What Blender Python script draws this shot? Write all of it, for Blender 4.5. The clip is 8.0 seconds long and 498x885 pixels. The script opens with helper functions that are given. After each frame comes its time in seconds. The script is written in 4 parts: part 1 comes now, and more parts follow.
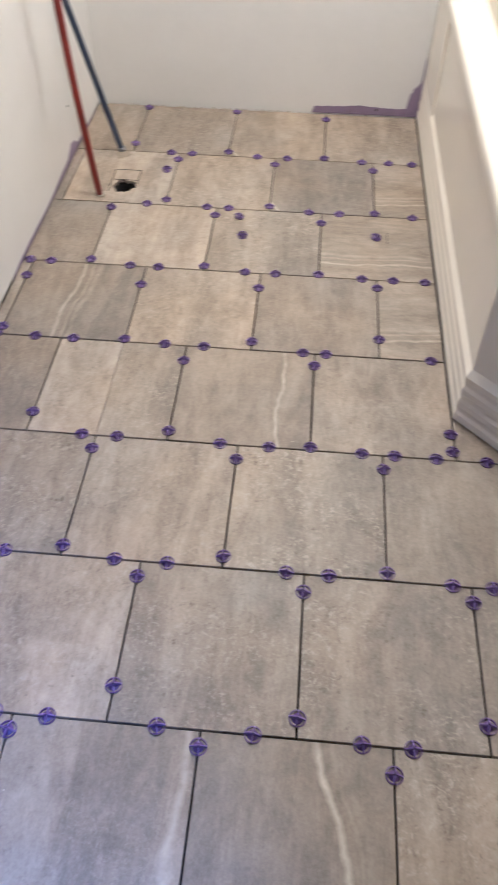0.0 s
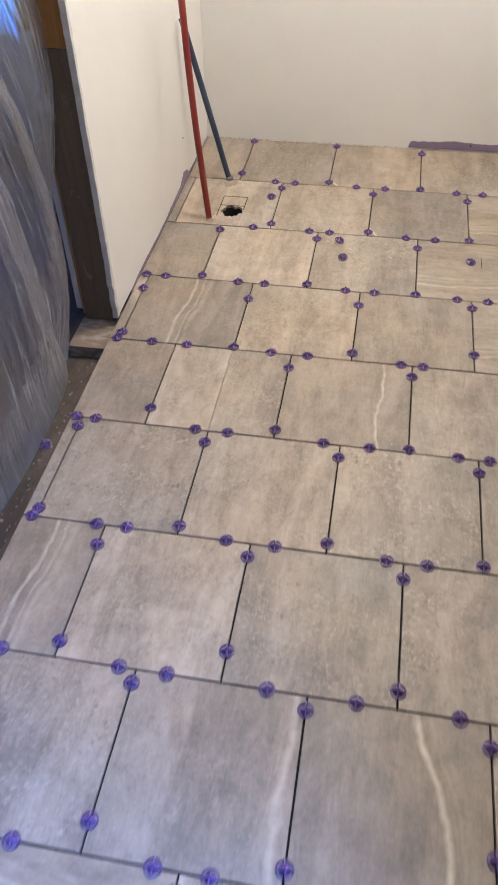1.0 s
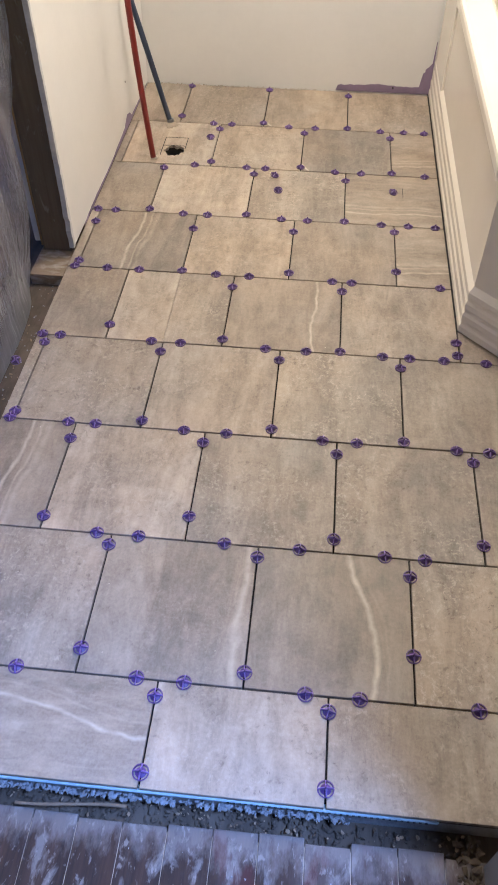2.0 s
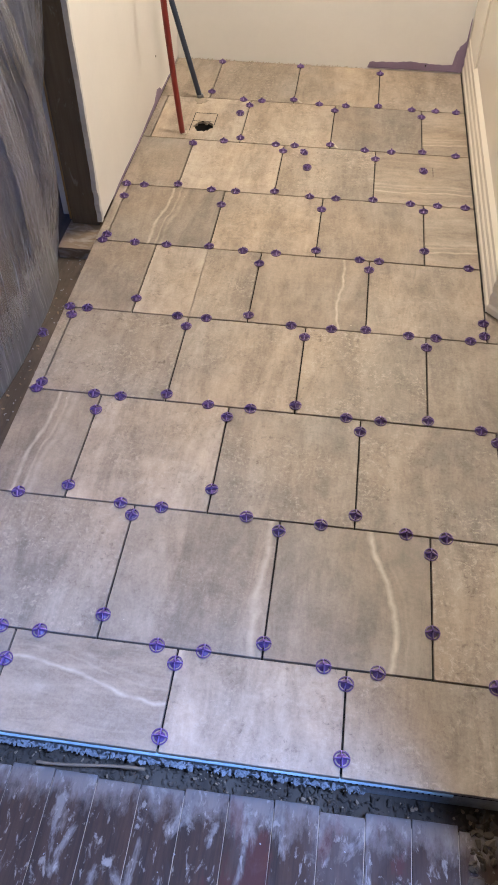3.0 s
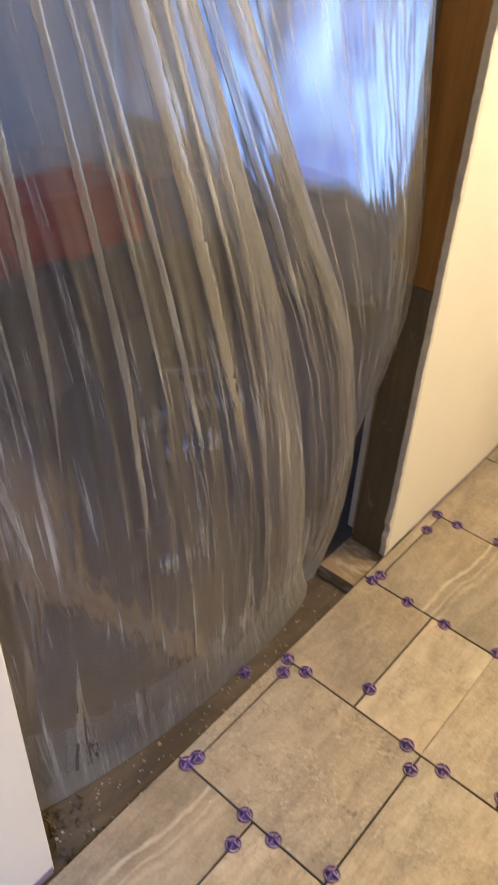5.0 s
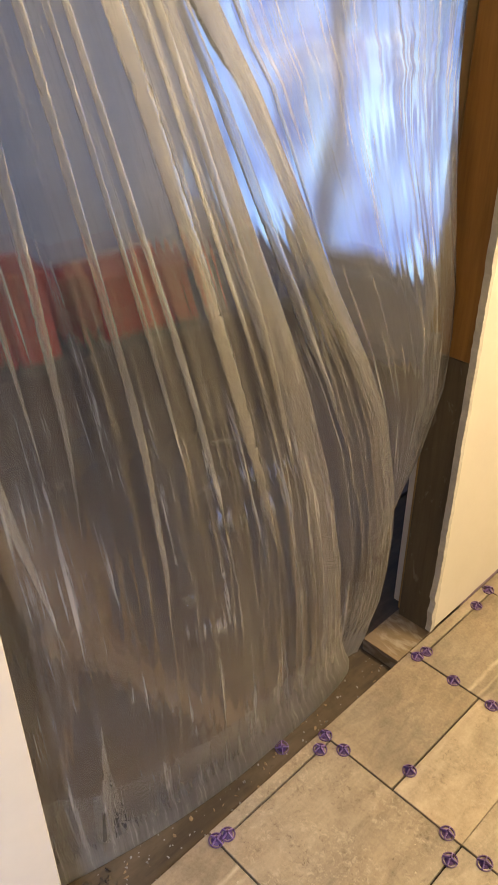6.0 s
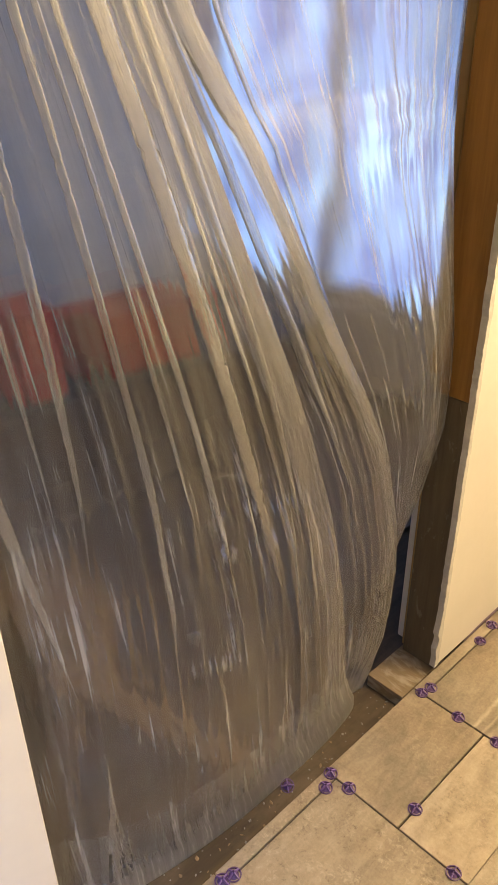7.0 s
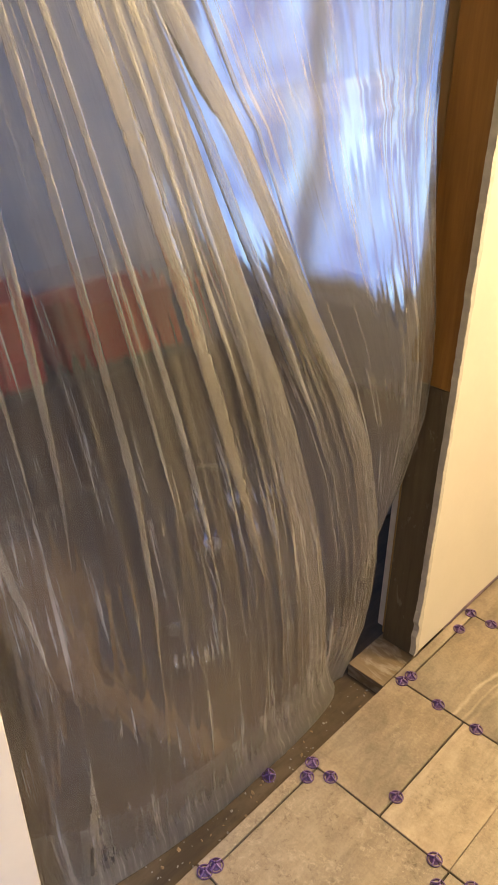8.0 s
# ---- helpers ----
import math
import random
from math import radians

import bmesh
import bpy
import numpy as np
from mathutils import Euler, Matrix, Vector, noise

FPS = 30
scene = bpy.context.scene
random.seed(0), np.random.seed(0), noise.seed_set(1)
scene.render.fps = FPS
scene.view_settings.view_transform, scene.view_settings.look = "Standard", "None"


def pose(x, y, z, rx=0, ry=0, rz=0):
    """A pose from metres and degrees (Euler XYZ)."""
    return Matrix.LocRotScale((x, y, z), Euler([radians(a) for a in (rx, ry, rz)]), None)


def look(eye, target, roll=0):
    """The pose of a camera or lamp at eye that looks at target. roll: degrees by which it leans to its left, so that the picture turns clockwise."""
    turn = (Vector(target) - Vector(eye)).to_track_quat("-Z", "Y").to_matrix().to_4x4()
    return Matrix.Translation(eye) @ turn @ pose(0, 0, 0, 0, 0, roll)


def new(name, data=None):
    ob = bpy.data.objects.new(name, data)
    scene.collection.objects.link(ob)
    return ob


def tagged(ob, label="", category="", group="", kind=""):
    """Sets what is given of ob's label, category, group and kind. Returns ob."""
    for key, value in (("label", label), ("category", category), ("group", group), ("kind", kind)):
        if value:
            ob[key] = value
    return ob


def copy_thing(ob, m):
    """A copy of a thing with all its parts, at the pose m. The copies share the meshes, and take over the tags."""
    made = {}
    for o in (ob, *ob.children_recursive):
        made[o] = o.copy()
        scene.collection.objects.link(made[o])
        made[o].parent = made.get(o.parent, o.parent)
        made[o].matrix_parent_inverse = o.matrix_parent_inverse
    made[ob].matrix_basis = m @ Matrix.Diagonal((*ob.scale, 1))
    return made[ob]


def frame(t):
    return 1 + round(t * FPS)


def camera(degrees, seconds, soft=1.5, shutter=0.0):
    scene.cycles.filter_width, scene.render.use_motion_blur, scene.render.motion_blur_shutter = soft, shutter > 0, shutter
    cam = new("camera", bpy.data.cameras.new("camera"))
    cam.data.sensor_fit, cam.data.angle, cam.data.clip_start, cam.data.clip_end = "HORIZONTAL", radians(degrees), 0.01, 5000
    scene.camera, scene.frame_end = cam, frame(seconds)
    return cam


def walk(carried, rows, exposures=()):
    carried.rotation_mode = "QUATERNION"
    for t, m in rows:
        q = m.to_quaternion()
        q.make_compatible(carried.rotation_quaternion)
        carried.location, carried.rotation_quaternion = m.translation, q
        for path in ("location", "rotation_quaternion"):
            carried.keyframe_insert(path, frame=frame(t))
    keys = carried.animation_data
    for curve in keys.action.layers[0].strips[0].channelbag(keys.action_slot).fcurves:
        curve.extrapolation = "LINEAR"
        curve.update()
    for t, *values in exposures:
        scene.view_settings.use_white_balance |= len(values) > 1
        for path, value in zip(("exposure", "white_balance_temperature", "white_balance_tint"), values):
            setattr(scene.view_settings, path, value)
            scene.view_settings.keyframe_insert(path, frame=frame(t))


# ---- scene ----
cam = camera(35.7, 8.0, soft=1.3, shutter=0.45)
PATH = [
    (0, (0.572, -0.168, 1.235), (0.466, 1.162, -0.256), 0.7),
    (0.5, (0.536, -0.16, 1.216), (0.266, 1.16, -0.261), -0.9),
    (1, (0.496, -0.326, 1.261), (0.224, 1.055, -0.159), -1.6),
    (1.5, (0.507, -0.53, 1.284), (0.332, 0.852, -0.151), -0.5),
    (1.7, (0.531, -0.577, 1.315), (0.403, 0.788, -0.141), 0.3),
    (2.8, (0.517, -0.616, 1.334), (0.355, 0.684, -0.178), 0.2),
    (3, (0.524, -0.62, 1.318), (0.346, 0.678, -0.193), -0.1),
    (3.5, (0.534, -0.616, 1.304), (0.309, 0.657, -0.222), -0.5),
    (4, (0.531, -0.443, 1.262), (0.101, 0.862, -0.191), -1.4),
    (4.5, (0.413, -0.028, 1.244), (-0.344, 1.272, -0.043), 0.67),
    (5, (0.387, 0.069, 1.339), (-0.602, 1.293, 0.137), 3.12),
    (6.5, (0.478, 0.115, 1.355), (-0.759, 1.285, 0.344), -0.76),
    (7, (0.463, 0.094, 1.378), (-0.772, 1.284, 0.389), -0.64),
    (7.5, (0.452, 0.09, 1.385), (-0.761, 1.298, 0.39), -0.09),
    (8, (0.448, 0.095, 1.372), (-0.734, 1.319, 0.359), 0.28),
]
EXPOSURES = [(0.0, 0.0, 5000, 10), (1.0, 0.0, 5250, 10), (3.0, 0.02, 5750, 10), (4.0, 0.0, 6050, 10), (4.5, 0.0, 6250, 10), (5.0, 0.05, 7700, 5), (6.5, 0.15, 9200, 5), (8.0, 0.15, 9500, 7)]
walk(cam, [(t, look(eye, target, roll)) for t, eye, target, roll in PATH], EXPOSURES)

# ---- world and light ----
world = bpy.data.worlds.new("sky")
scene.world = world
world.use_nodes = True
wn = world.node_tree.nodes
sky = wn.new("ShaderNodeTexSky")
sky.sky_type, sky.sun_disc, sky.sun_elevation, sky.sun_rotation = "NISHITA", False, radians(35), radians(200)
world.node_tree.links.new(sky.outputs[0], wn["Background"].inputs[0])
wn["Background"].inputs[1].default_value = 0.12


def lamp(name, kind, power, colour, m, **more):
    data = bpy.data.lights.new(name, kind)
    data.energy, data.color = power, colour
    if "size" in more:
        data.shape, data.size, data.size_y = "RECTANGLE", more["size"][0], more["size"][1]
    if "spread" in more:
        data.spread = more["spread"]
    if "radius" in more:
        data.shadow_soft_size = more["radius"]
    ob = new(name, data)
    ob.matrix_world = m
    return ob


# the bathroom's own bulb, and cool daylight from an assumed, unseen roof window
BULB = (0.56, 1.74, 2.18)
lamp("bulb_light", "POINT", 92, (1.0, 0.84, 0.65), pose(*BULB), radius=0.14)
lamp("roof_window_light", "AREA", 103, (0.29, 0.46, 1.0), look((1.26, -0.66, 2.415), (1.16, -0.58, 0.0)), size=(0.46, 0.50), spread=radians(120))


# ---- materials ----
def material(name, rough=0.6, metal=0.0):
    m = bpy.data.materials.new(name)
    m.use_nodes = True
    nt = m.node_tree
    b = nt.nodes["Principled BSDF"]
    b.inputs["Roughness"].default_value, b.inputs["Metallic"].default_value = rough, metal
    return m, nt, b


def node(nt, kind, **values):
    n = nt.nodes.new(kind)
    for k, v in values.items():
        if k in n.inputs:
            n.inputs[k].default_value = v
    return n


def coords(nt, scale=(1, 1, 1), rotate=(0, 0, 0), spread=0.0):
    """Object coordinates, scaled, and shifted by the object's own random number."""
    tc, mp = nt.nodes.new("ShaderNodeTexCoord"), nt.nodes.new("ShaderNodeMapping")
    mp.inputs["Scale"].default_value, mp.inputs["Rotation"].default_value = scale, rotate
    nt.links.new(tc.outputs["Object"], mp.inputs["Vector"])
    if spread:
        info, mul = nt.nodes.new("ShaderNodeObjectInfo"), nt.nodes.new("ShaderNodeMath")
        mul.operation, mul.inputs[1].default_value = "MULTIPLY", spread
        nt.links.new(info.outputs["Random"], mul.inputs[0])
        nt.links.new(mul.outputs[0], mp.inputs["Location"])
    return mp.outputs[0]


def noise_tex(nt, vec, scale, detail=4.0, rough=0.55, distort=0.0):
    n = node(nt, "ShaderNodeTexNoise", Scale=scale, Detail=detail, Roughness=rough, Distortion=distort)
    nt.links.new(vec, n.inputs["Vector"])
    return n.outputs["Fac"]


def ramp(nt, fac, stops):
    r = nt.nodes.new("ShaderNodeValToRGB")
    e = r.color_ramp.elements
    for i, (at, c) in enumerate(stops):
        el = e[i] if i < 2 else e.new(at)
        el.position, el.color = at, (*c, 1) if len(c) == 3 else c
    nt.links.new(fac, r.inputs[0])
    return r.outputs[0]


def mix(nt, fac, a, b, how="MIX"):
    n = nt.nodes.new("ShaderNodeMix")
    n.data_type, n.blend_type = "RGBA", how
    for sock, v in ((n.inputs[0], fac), (n.inputs[6], a), (n.inputs[7], b)):
        if isinstance(v, (int, float)):
            sock.default_value = v
        elif isinstance(v, tuple):
            sock.default_value = (*v, 1)
        else:
            nt.links.new(v, sock)
    return n.outputs[2]


def maths(nt, op, a, b=0.0):
    n = nt.nodes.new("ShaderNodeMath")
    n.operation = op
    for sock, v in zip(n.inputs, (a, b)):
        if isinstance(v, (int, float)):
            sock.default_value = v
        else:
            nt.links.new(v, sock)
    return n.outputs[0]


def bump(nt, b, height, strength=0.3, distance=0.002):
    n = node(nt, "ShaderNodeBump", Strength=strength, Distance=distance)
    nt.links.new(height, n.inputs["Height"])
    nt.links.new(n.outputs[0], b.inputs["Normal"])


def plain(name, colour, rough=0.6, vary=0.12, scale=30.0, bumpy=0.2, depth=0.001, metal=0.0):
    """A surface of one colour with two scales of mottling and a fine relief."""
    m, nt, b = material(name, rough, metal)
    v = coords(nt, spread=7.0)
    big, fine = noise_tex(nt, v, scale * 0.15, 3), noise_tex(nt, v, scale, 6)
    lo, hi = tuple(c * (1 - vary) for c in colour), tuple(min(1, c * (1 + vary)) for c in colour)
    c = ramp(nt, big, [(0.3, lo), (0.7, hi)])
    c = mix(nt, 0.35, c, ramp(nt, fine, [(0.3, lo), (0.7, hi)]))
    nt.links.new(c, b.inputs["Base Color"])
    bump(nt, b, fine, bumpy, depth)
    return m


def tile_material(name, along=1, tone=1.0, crackle=0.5, vein=None, spread=40.0, echoes=0.3):
    """Travertine-look porcelain. along: the axis of the grain. vein: (offset, bend, turns, width, strength)."""
    m, nt, b = material(name, 0.34)
    sc = (2.6, 0.6, 1) if along else (0.6, 2.6, 1)
    v = coords(nt, sc, spread=spread)
    w = coords(nt, (1, 1, 1), spread=spread * 0.6)
    streak = noise_tex(nt, v, 3.4, 5, 0.6, 0.8)
    thread = noise_tex(nt, v, 14.0, 6, 0.65, 1.5)
    cloud = noise_tex(nt, w, 7.0, 5, 0.62, 0.7)
    fine = noise_tex(nt, w, 170.0, 5, 0.7)
    flake = noise_tex(nt, w, 95.0, 6, 0.74, 0.6)
    lump = noise_tex(nt, w, 17.0, 7, 0.70, 0.5)
    hue = noise_tex(nt, w, 3.2, 3)
    dark, mid, light = ((q * tone for q in c) for c in ((0.112, 0.090, 0.067), (0.235, 0.191, 0.144), (0.400, 0.335, 0.262)))
    dark, mid, light = tuple(dark), tuple(mid), tuple(light)
    base = ramp(nt, streak, [(0.37, dark), (0.50, mid), (0.63, light)])
    base = mix(nt, 0.22, base, ramp(nt, cloud, [(0.30, dark), (0.52, mid), (0.70, light)]))
    base = mix(nt, 0.28, base, ramp(nt, thread, [(0.37, dark), (0.63, light)]))
    base = mix(nt, 0.22, base, ramp(nt, lump, [(0.36, tuple(c * 0.8 for c in dark)), (0.64, tuple(c * 1.1 for c in light))]))
    base = mix(nt, 1.0, base, ramp(nt, hue, [(0.35, (0.94, 0.98, 1.04)), (0.65, (1.06, 1.0, 0.93))]), "MULTIPLY")
    where = ramp(nt, cloud, [(0.40, (0, 0, 0)), (0.54, (1, 1, 1))])
    spots = maths(nt, "MULTIPLY", ramp(nt, flake, [(0.53, (0, 0, 0)), (0.62, (1, 1, 1))]), where)
    base = mix(nt, maths(nt, "MULTIPLY", spots, crackle * 0.75), base, (0.44, 0.375, 0.30))
    pits = maths(nt, "MULTIPLY", ramp(nt, flake, [(0.37, (1, 1, 1)), (0.44, (0, 0, 0))]), ramp(nt, lump, [(0.40, (1, 1, 1)), (0.55, (0, 0, 0))]))
    base = mix(nt, maths(nt, "MULTIPLY", pits, crackle), base, (0.115, 0.085, 0.062))
    base = mix(nt, 0.17, base, ramp(nt, fine, [(0.3, (0.11, 0.085, 0.065)), (0.7, (0.5, 0.42, 0.34))]))
    info = nt.nodes.new("ShaderNodeObjectInfo")
    base = mix(nt, 1.0, base, ramp(nt, info.outputs["Random"], [(0.0, (0.91, 0.91, 0.92)), (0.5, (1.0, 0.99, 0.98)), (1.0, (1.11, 1.10, 1.08))]), "MULTIPLY")
    if vein:
        offset, bend, turns, width, strength, phase = (*vein, 0.0)[:6]
        tc, sep = nt.nodes.new("ShaderNodeTexCoord"), nt.nodes.new("ShaderNodeSeparateXYZ")
        nt.links.new(tc.outputs["Object"], sep.inputs[0])
        across, run = (sep.outputs[0], sep.outputs[1]) if along else (sep.outputs[1], sep.outputs[0])
        wave = maths(nt, "MULTIPLY", maths(nt, "SINE", maths(nt, "ADD", maths(nt, "MULTIPLY", run, turns), phase)), bend)
        still = coords(nt)
        wob = maths(nt, "MULTIPLY", maths(nt, "SUBTRACT", noise_tex(nt, still, 11.0, 4), 0.5), 0.03)
        broken = ramp(nt, noise_tex(nt, still, 26.0, 4), [(0.30, (0.35, 0.35, 0.35)), (0.60, (1, 1, 1))])
        for gap, wide, much in ((0.0, 1.0, 1.0), (0.024, 0.7, echoes), (0.040, 1.4, echoes * 0.8)):
            d = maths(nt, "ABSOLUTE", maths(nt, "SUBTRACT", maths(nt, "SUBTRACT", maths(nt, "ADD", across, wob), wave), offset + gap))
            band = ramp(nt, maths(nt, "DIVIDE", d, width * wide), [(0.15, (1, 1, 1)), (1.0, (0, 0, 0))])
            base = mix(nt, maths(nt, "MULTIPLY", maths(nt, "MULTIPLY", band, broken), strength * much), base, (0.60, 0.51, 0.40))
    nt.links.new(base, b.inputs["Base Color"])
    nt.links.new(ramp(nt, flake, [(0.3, (0.60, 0.60, 0.60)), (0.7, (0.44, 0.44, 0.44))]), b.inputs["Roughness"])
    bump(nt, b, maths(nt, "ADD", fine, maths(nt, "MULTIPLY", flake, 1.6)), 0.12, 0.0012)
    return m


def wood(name, dark, light, along=1, rough=0.6, grain=30.0, stain=None, spread=11.0, ends=False):
    m, nt, b = material(name, rough)
    sc = [1.0, 1.0, 1.0]
    sc[along] = 0.07
    long = [1.0, 1.0, 1.0]
    long[along] = 0.45
    v, w = coords(nt, sc, spread=spread), coords(nt, long)
    g = noise_tex(nt, v, grain, 7, 0.65, 0.4)
    fine = noise_tex(nt, v, grain * 6, 4)
    c = ramp(nt, g, [(0.3, dark), (0.7, light)])
    c = mix(nt, 0.25, c, ramp(nt, fine, [(0.3, dark), (0.7, light)]))
    if stain:
        for scale, lo, hi, colour, much in stain:
            k = ramp(nt, noise_tex(nt, w, scale, 6, 0.62, 0.5), [(lo, (0, 0, 0)), (hi, (1, 1, 1))])
            c = mix(nt, maths(nt, "MULTIPLY", k, much), c, colour)
    if ends:
        tc, sep = nt.nodes.new("ShaderNodeTexCoord"), nt.nodes.new("ShaderNodeSeparateXYZ")
        nt.links.new(tc.outputs["Object"], sep.inputs[0])
        reach = maths(nt, "ADD", sep.outputs[1], maths(nt, "MULTIPLY", maths(nt, "SUBTRACT", noise_tex(nt, w, 34.0, 6, 0.7), 0.5), 0.17))
        k = ramp(nt, maths(nt, "ADD", reach, 1.0), [(0.715, (0, 0, 0)), (0.765, (1, 1, 1))])
        c = mix(nt, maths(nt, "MULTIPLY", k, 0.42), c, (0.30, 0.265, 0.24))
    nt.links.new(c, b.inputs["Base Color"])
    bump(nt, b, maths(nt, "ADD", g, fine), 0.35, 0.002)
    return m


def sheeting():
    """Thin milky polythene: clear in part, blurring and scattering in part, with a glossy skin and drawn streaks."""
    m, nt, b = material("clear_polythene")
    out = nt.nodes["Material Output"]
    nt.nodes.remove(b)
    uv, mp = nt.nodes.new("ShaderNodeUVMap"), nt.nodes.new("ShaderNodeMapping")
    mp.inputs["Scale"].default_value = (1.0, 0.030, 1.0)
    nt.links.new(uv.outputs[0], mp.inputs["Vector"])
    w = coords(nt)
    crinkle = noise_tex(nt, mp.outputs[0], 150.0, 5, 0.6, 0.25)
    streak = noise_tex(nt, mp.outputs[0], 72.0, 6, 0.74, 0.30)
    broad = noise_tex(nt, w, 6.0, 4)
    bp = node(nt, "ShaderNodeBump", Strength=0.26, Distance=0.004)
    nt.links.new(maths(nt, "ADD", crinkle, maths(nt, "MULTIPLY", streak, 0.6)), bp.inputs["Height"])
    clear = node(nt, "ShaderNodeBsdfTransparent", Color=(0.95, 0.95, 0.94, 1))
    blur = node(nt, "ShaderNodeBsdfRefraction", Color=(0.96, 0.96, 0.95, 1), Roughness=0.26, IOR=1.10)
    milk = node(nt, "ShaderNodeBsdfTranslucent", Color=(0.80, 0.80, 0.80, 1))
    face = node(nt, "ShaderNodeBsdfDiffuse", Color=(0.90, 0.90, 0.89, 1))
    gloss = node(nt, "ShaderNodeBsdfGlossy", Color=(1, 1, 1, 1), Roughness=0.17)
    satin = node(nt, "ShaderNodeBsdfGlossy", Color=(0.95, 0.94, 0.92, 1), Roughness=0.42)
    for n in (gloss, satin, face, milk):
        nt.links.new(bp.outputs[0], n.inputs["Normal"])

    def blend(fac, a, c):
        n = nt.nodes.new("ShaderNodeMixShader")
        if isinstance(fac, float):
            n.inputs[0].default_value = fac
        else:
            nt.links.new(fac, n.inputs[0])
        nt.links.new(a, n.inputs[1])
        nt.links.new(c, n.inputs[2])
        return n.outputs[0]

    see = blend(0.86, clear.outputs[0], blur.outputs[0])
    haze = blend(0.52, milk.outputs[0], face.outputs[0])
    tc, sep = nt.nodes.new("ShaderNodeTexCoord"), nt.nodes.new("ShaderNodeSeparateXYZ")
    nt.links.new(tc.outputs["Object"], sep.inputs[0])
    # whitening towards the foot stands in for light the hem catches
    foot_height = maths(nt, "ADD", sep.outputs[2], maths(nt, "MULTIPLY", noise_tex(nt, w, 5.0, 5, 0.6), 0.30))
    foot_glow = ramp(nt, foot_height, [(0.06, (1, 1, 1)), (0.30, (0.08, 0.08, 0.08))])
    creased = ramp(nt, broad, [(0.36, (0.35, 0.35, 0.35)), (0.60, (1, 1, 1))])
    much = maths(nt, "ADD", maths(nt, "MULTIPLY", ramp(nt, streak, [(0.44, (0.02, 0.02, 0.02)), (0.56, (0.11, 0.11, 0.11)), (0.66, (0.50, 0.50, 0.50))]), creased), maths(nt, "ADD", maths(nt, "MULTIPLY", foot_glow, 0.30), 0.040))
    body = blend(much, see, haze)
    lw = node(nt, "ShaderNodeLayerWeight", Blend=0.5)
    nt.links.new(bp.outputs[0], lw.inputs["Normal"])
    grazing = maths(nt, "POWER", lw.outputs["Facing"], 3.0)
    body = blend(maths(nt, "ADD", maths(nt, "MULTIPLY", grazing, 0.34), 0.018), body, satin.outputs[0])
    nt.links.new(blend(maths(nt, "ADD", maths(nt, "MULTIPLY", grazing, 0.24), 0.030), body, gloss.outputs[0]), out.inputs["Surface"])
    return m


WALL = plain("wall_paint", (0.74, 0.715, 0.67), 0.55, 0.025, 60, 0.12, 0.0006)
CUT = plain("gypsum_edge", (0.58, 0.57, 0.55), 0.9, 0.2, 120, 0.6, 0.002)
CEIL = plain("ceiling_paint", (0.78, 0.77, 0.74), 0.7, 0.02, 40, 0.1)
MEMBRANE = plain("purple_membrane", (0.25, 0.185, 0.27), 0.5, 0.12, 40, 0.3)
BOND = plain("dark_joint_mortar", (0.014, 0.012, 0.010), 0.95, 0.3, 200, 0.6, 0.002)
MORTAR = plain("grey_mortar", (0.33, 0.33, 0.32), 0.95, 0.3, 140, 0.8, 0.004)
SMEAR = plain("mortar_smear", (0.30, 0.25, 0.19), 0.95, 0.25, 140, 0.8, 0.003)
PALE = plain("pale_mortar", (0.48, 0.42, 0.34), 0.95, 0.2, 140, 0.8, 0.003)
FOAM = plain("blue_foam_board", (0.36, 0.47, 0.50), 0.7, 0.2, 80, 0.4)
FIN = plain("light_purple_plastic", (0.21, 0.130, 0.35), 0.35, 0.1, 60, 0.1)
CLIP = plain("purple_plastic", (0.088, 0.038, 0.150), 0.38, 0.1, 60, 0.1)
RED = plain("red_pex", (0.20, 0.020, 0.014), 0.35, 0.1, 50, 0.05)
BLUE = plain("navy_pex", (0.030, 0.042, 0.075), 0.35, 0.1, 50, 0.05)
BRASS = plain("dull_metal", (0.25, 0.25, 0.26), 0.4, 0.2, 90, 0.1, metal=0.8)
DARK = plain("dark_pipe", (0.012, 0.011, 0.010), 0.7, 0.2)
TUB = plain("almond_acrylic", (0.74, 0.68, 0.57), 0.22, 0.02, 20, 0.02)
STUD = wood("brown_stud", (0.24, 0.110, 0.024), (0.44, 0.225, 0.060), 2, 0.5)
GREYSTUD = wood("grey_brown_stud", (0.085, 0.066, 0.040), (0.175, 0.138, 0.086), 2, 0.55, stain=[(40.0, 0.60, 0.66, (0.3, 0.28, 0.25), 0.5)])
LATH = wood("yellow_lath", (0.33, 0.20, 0.07), (0.50, 0.33, 0.14), 2)
WHITEWOOD = plain("white_trim_paint", (0.70, 0.68, 0.64), 0.45, 0.06, 50, 0.2)
BLOCK = wood("raw_block", (0.14, 0.098, 0.056), (0.27, 0.195, 0.12), 0, 0.75, stain=[(30.0, 0.5, 0.62, (0.42, 0.38, 0.32), 0.6)])
PLANK = wood("weathered_plank", (0.008, 0.0040, 0.0024), (0.060, 0.029, 0.016), 1, 0.85, 40.0,
             stain=[(5.0, 0.50, 0.62, (0.10, 0.082, 0.075), 0.35), (20.0, 0.55, 0.64, (0.27, 0.245, 0.225), 0.50), (80.0, 0.58, 0.66, (0.34, 0.31, 0.28), 0.45), (9.0, 0.60, 0.65, (0.050, 0.012, 0.008), 0.9)], spread=3.0, ends=True)
SUBFLOOR = wood("dirty_subfloor", (0.040, 0.028, 0.018), (0.095, 0.068, 0.043), 1, 0.9, 25.0, stain=[(14.0, 0.45, 0.65, (0.13, 0.098, 0.068), 0.6), (60.0, 0.55, 0.65, (0.06, 0.045, 0.03), 0.6)])
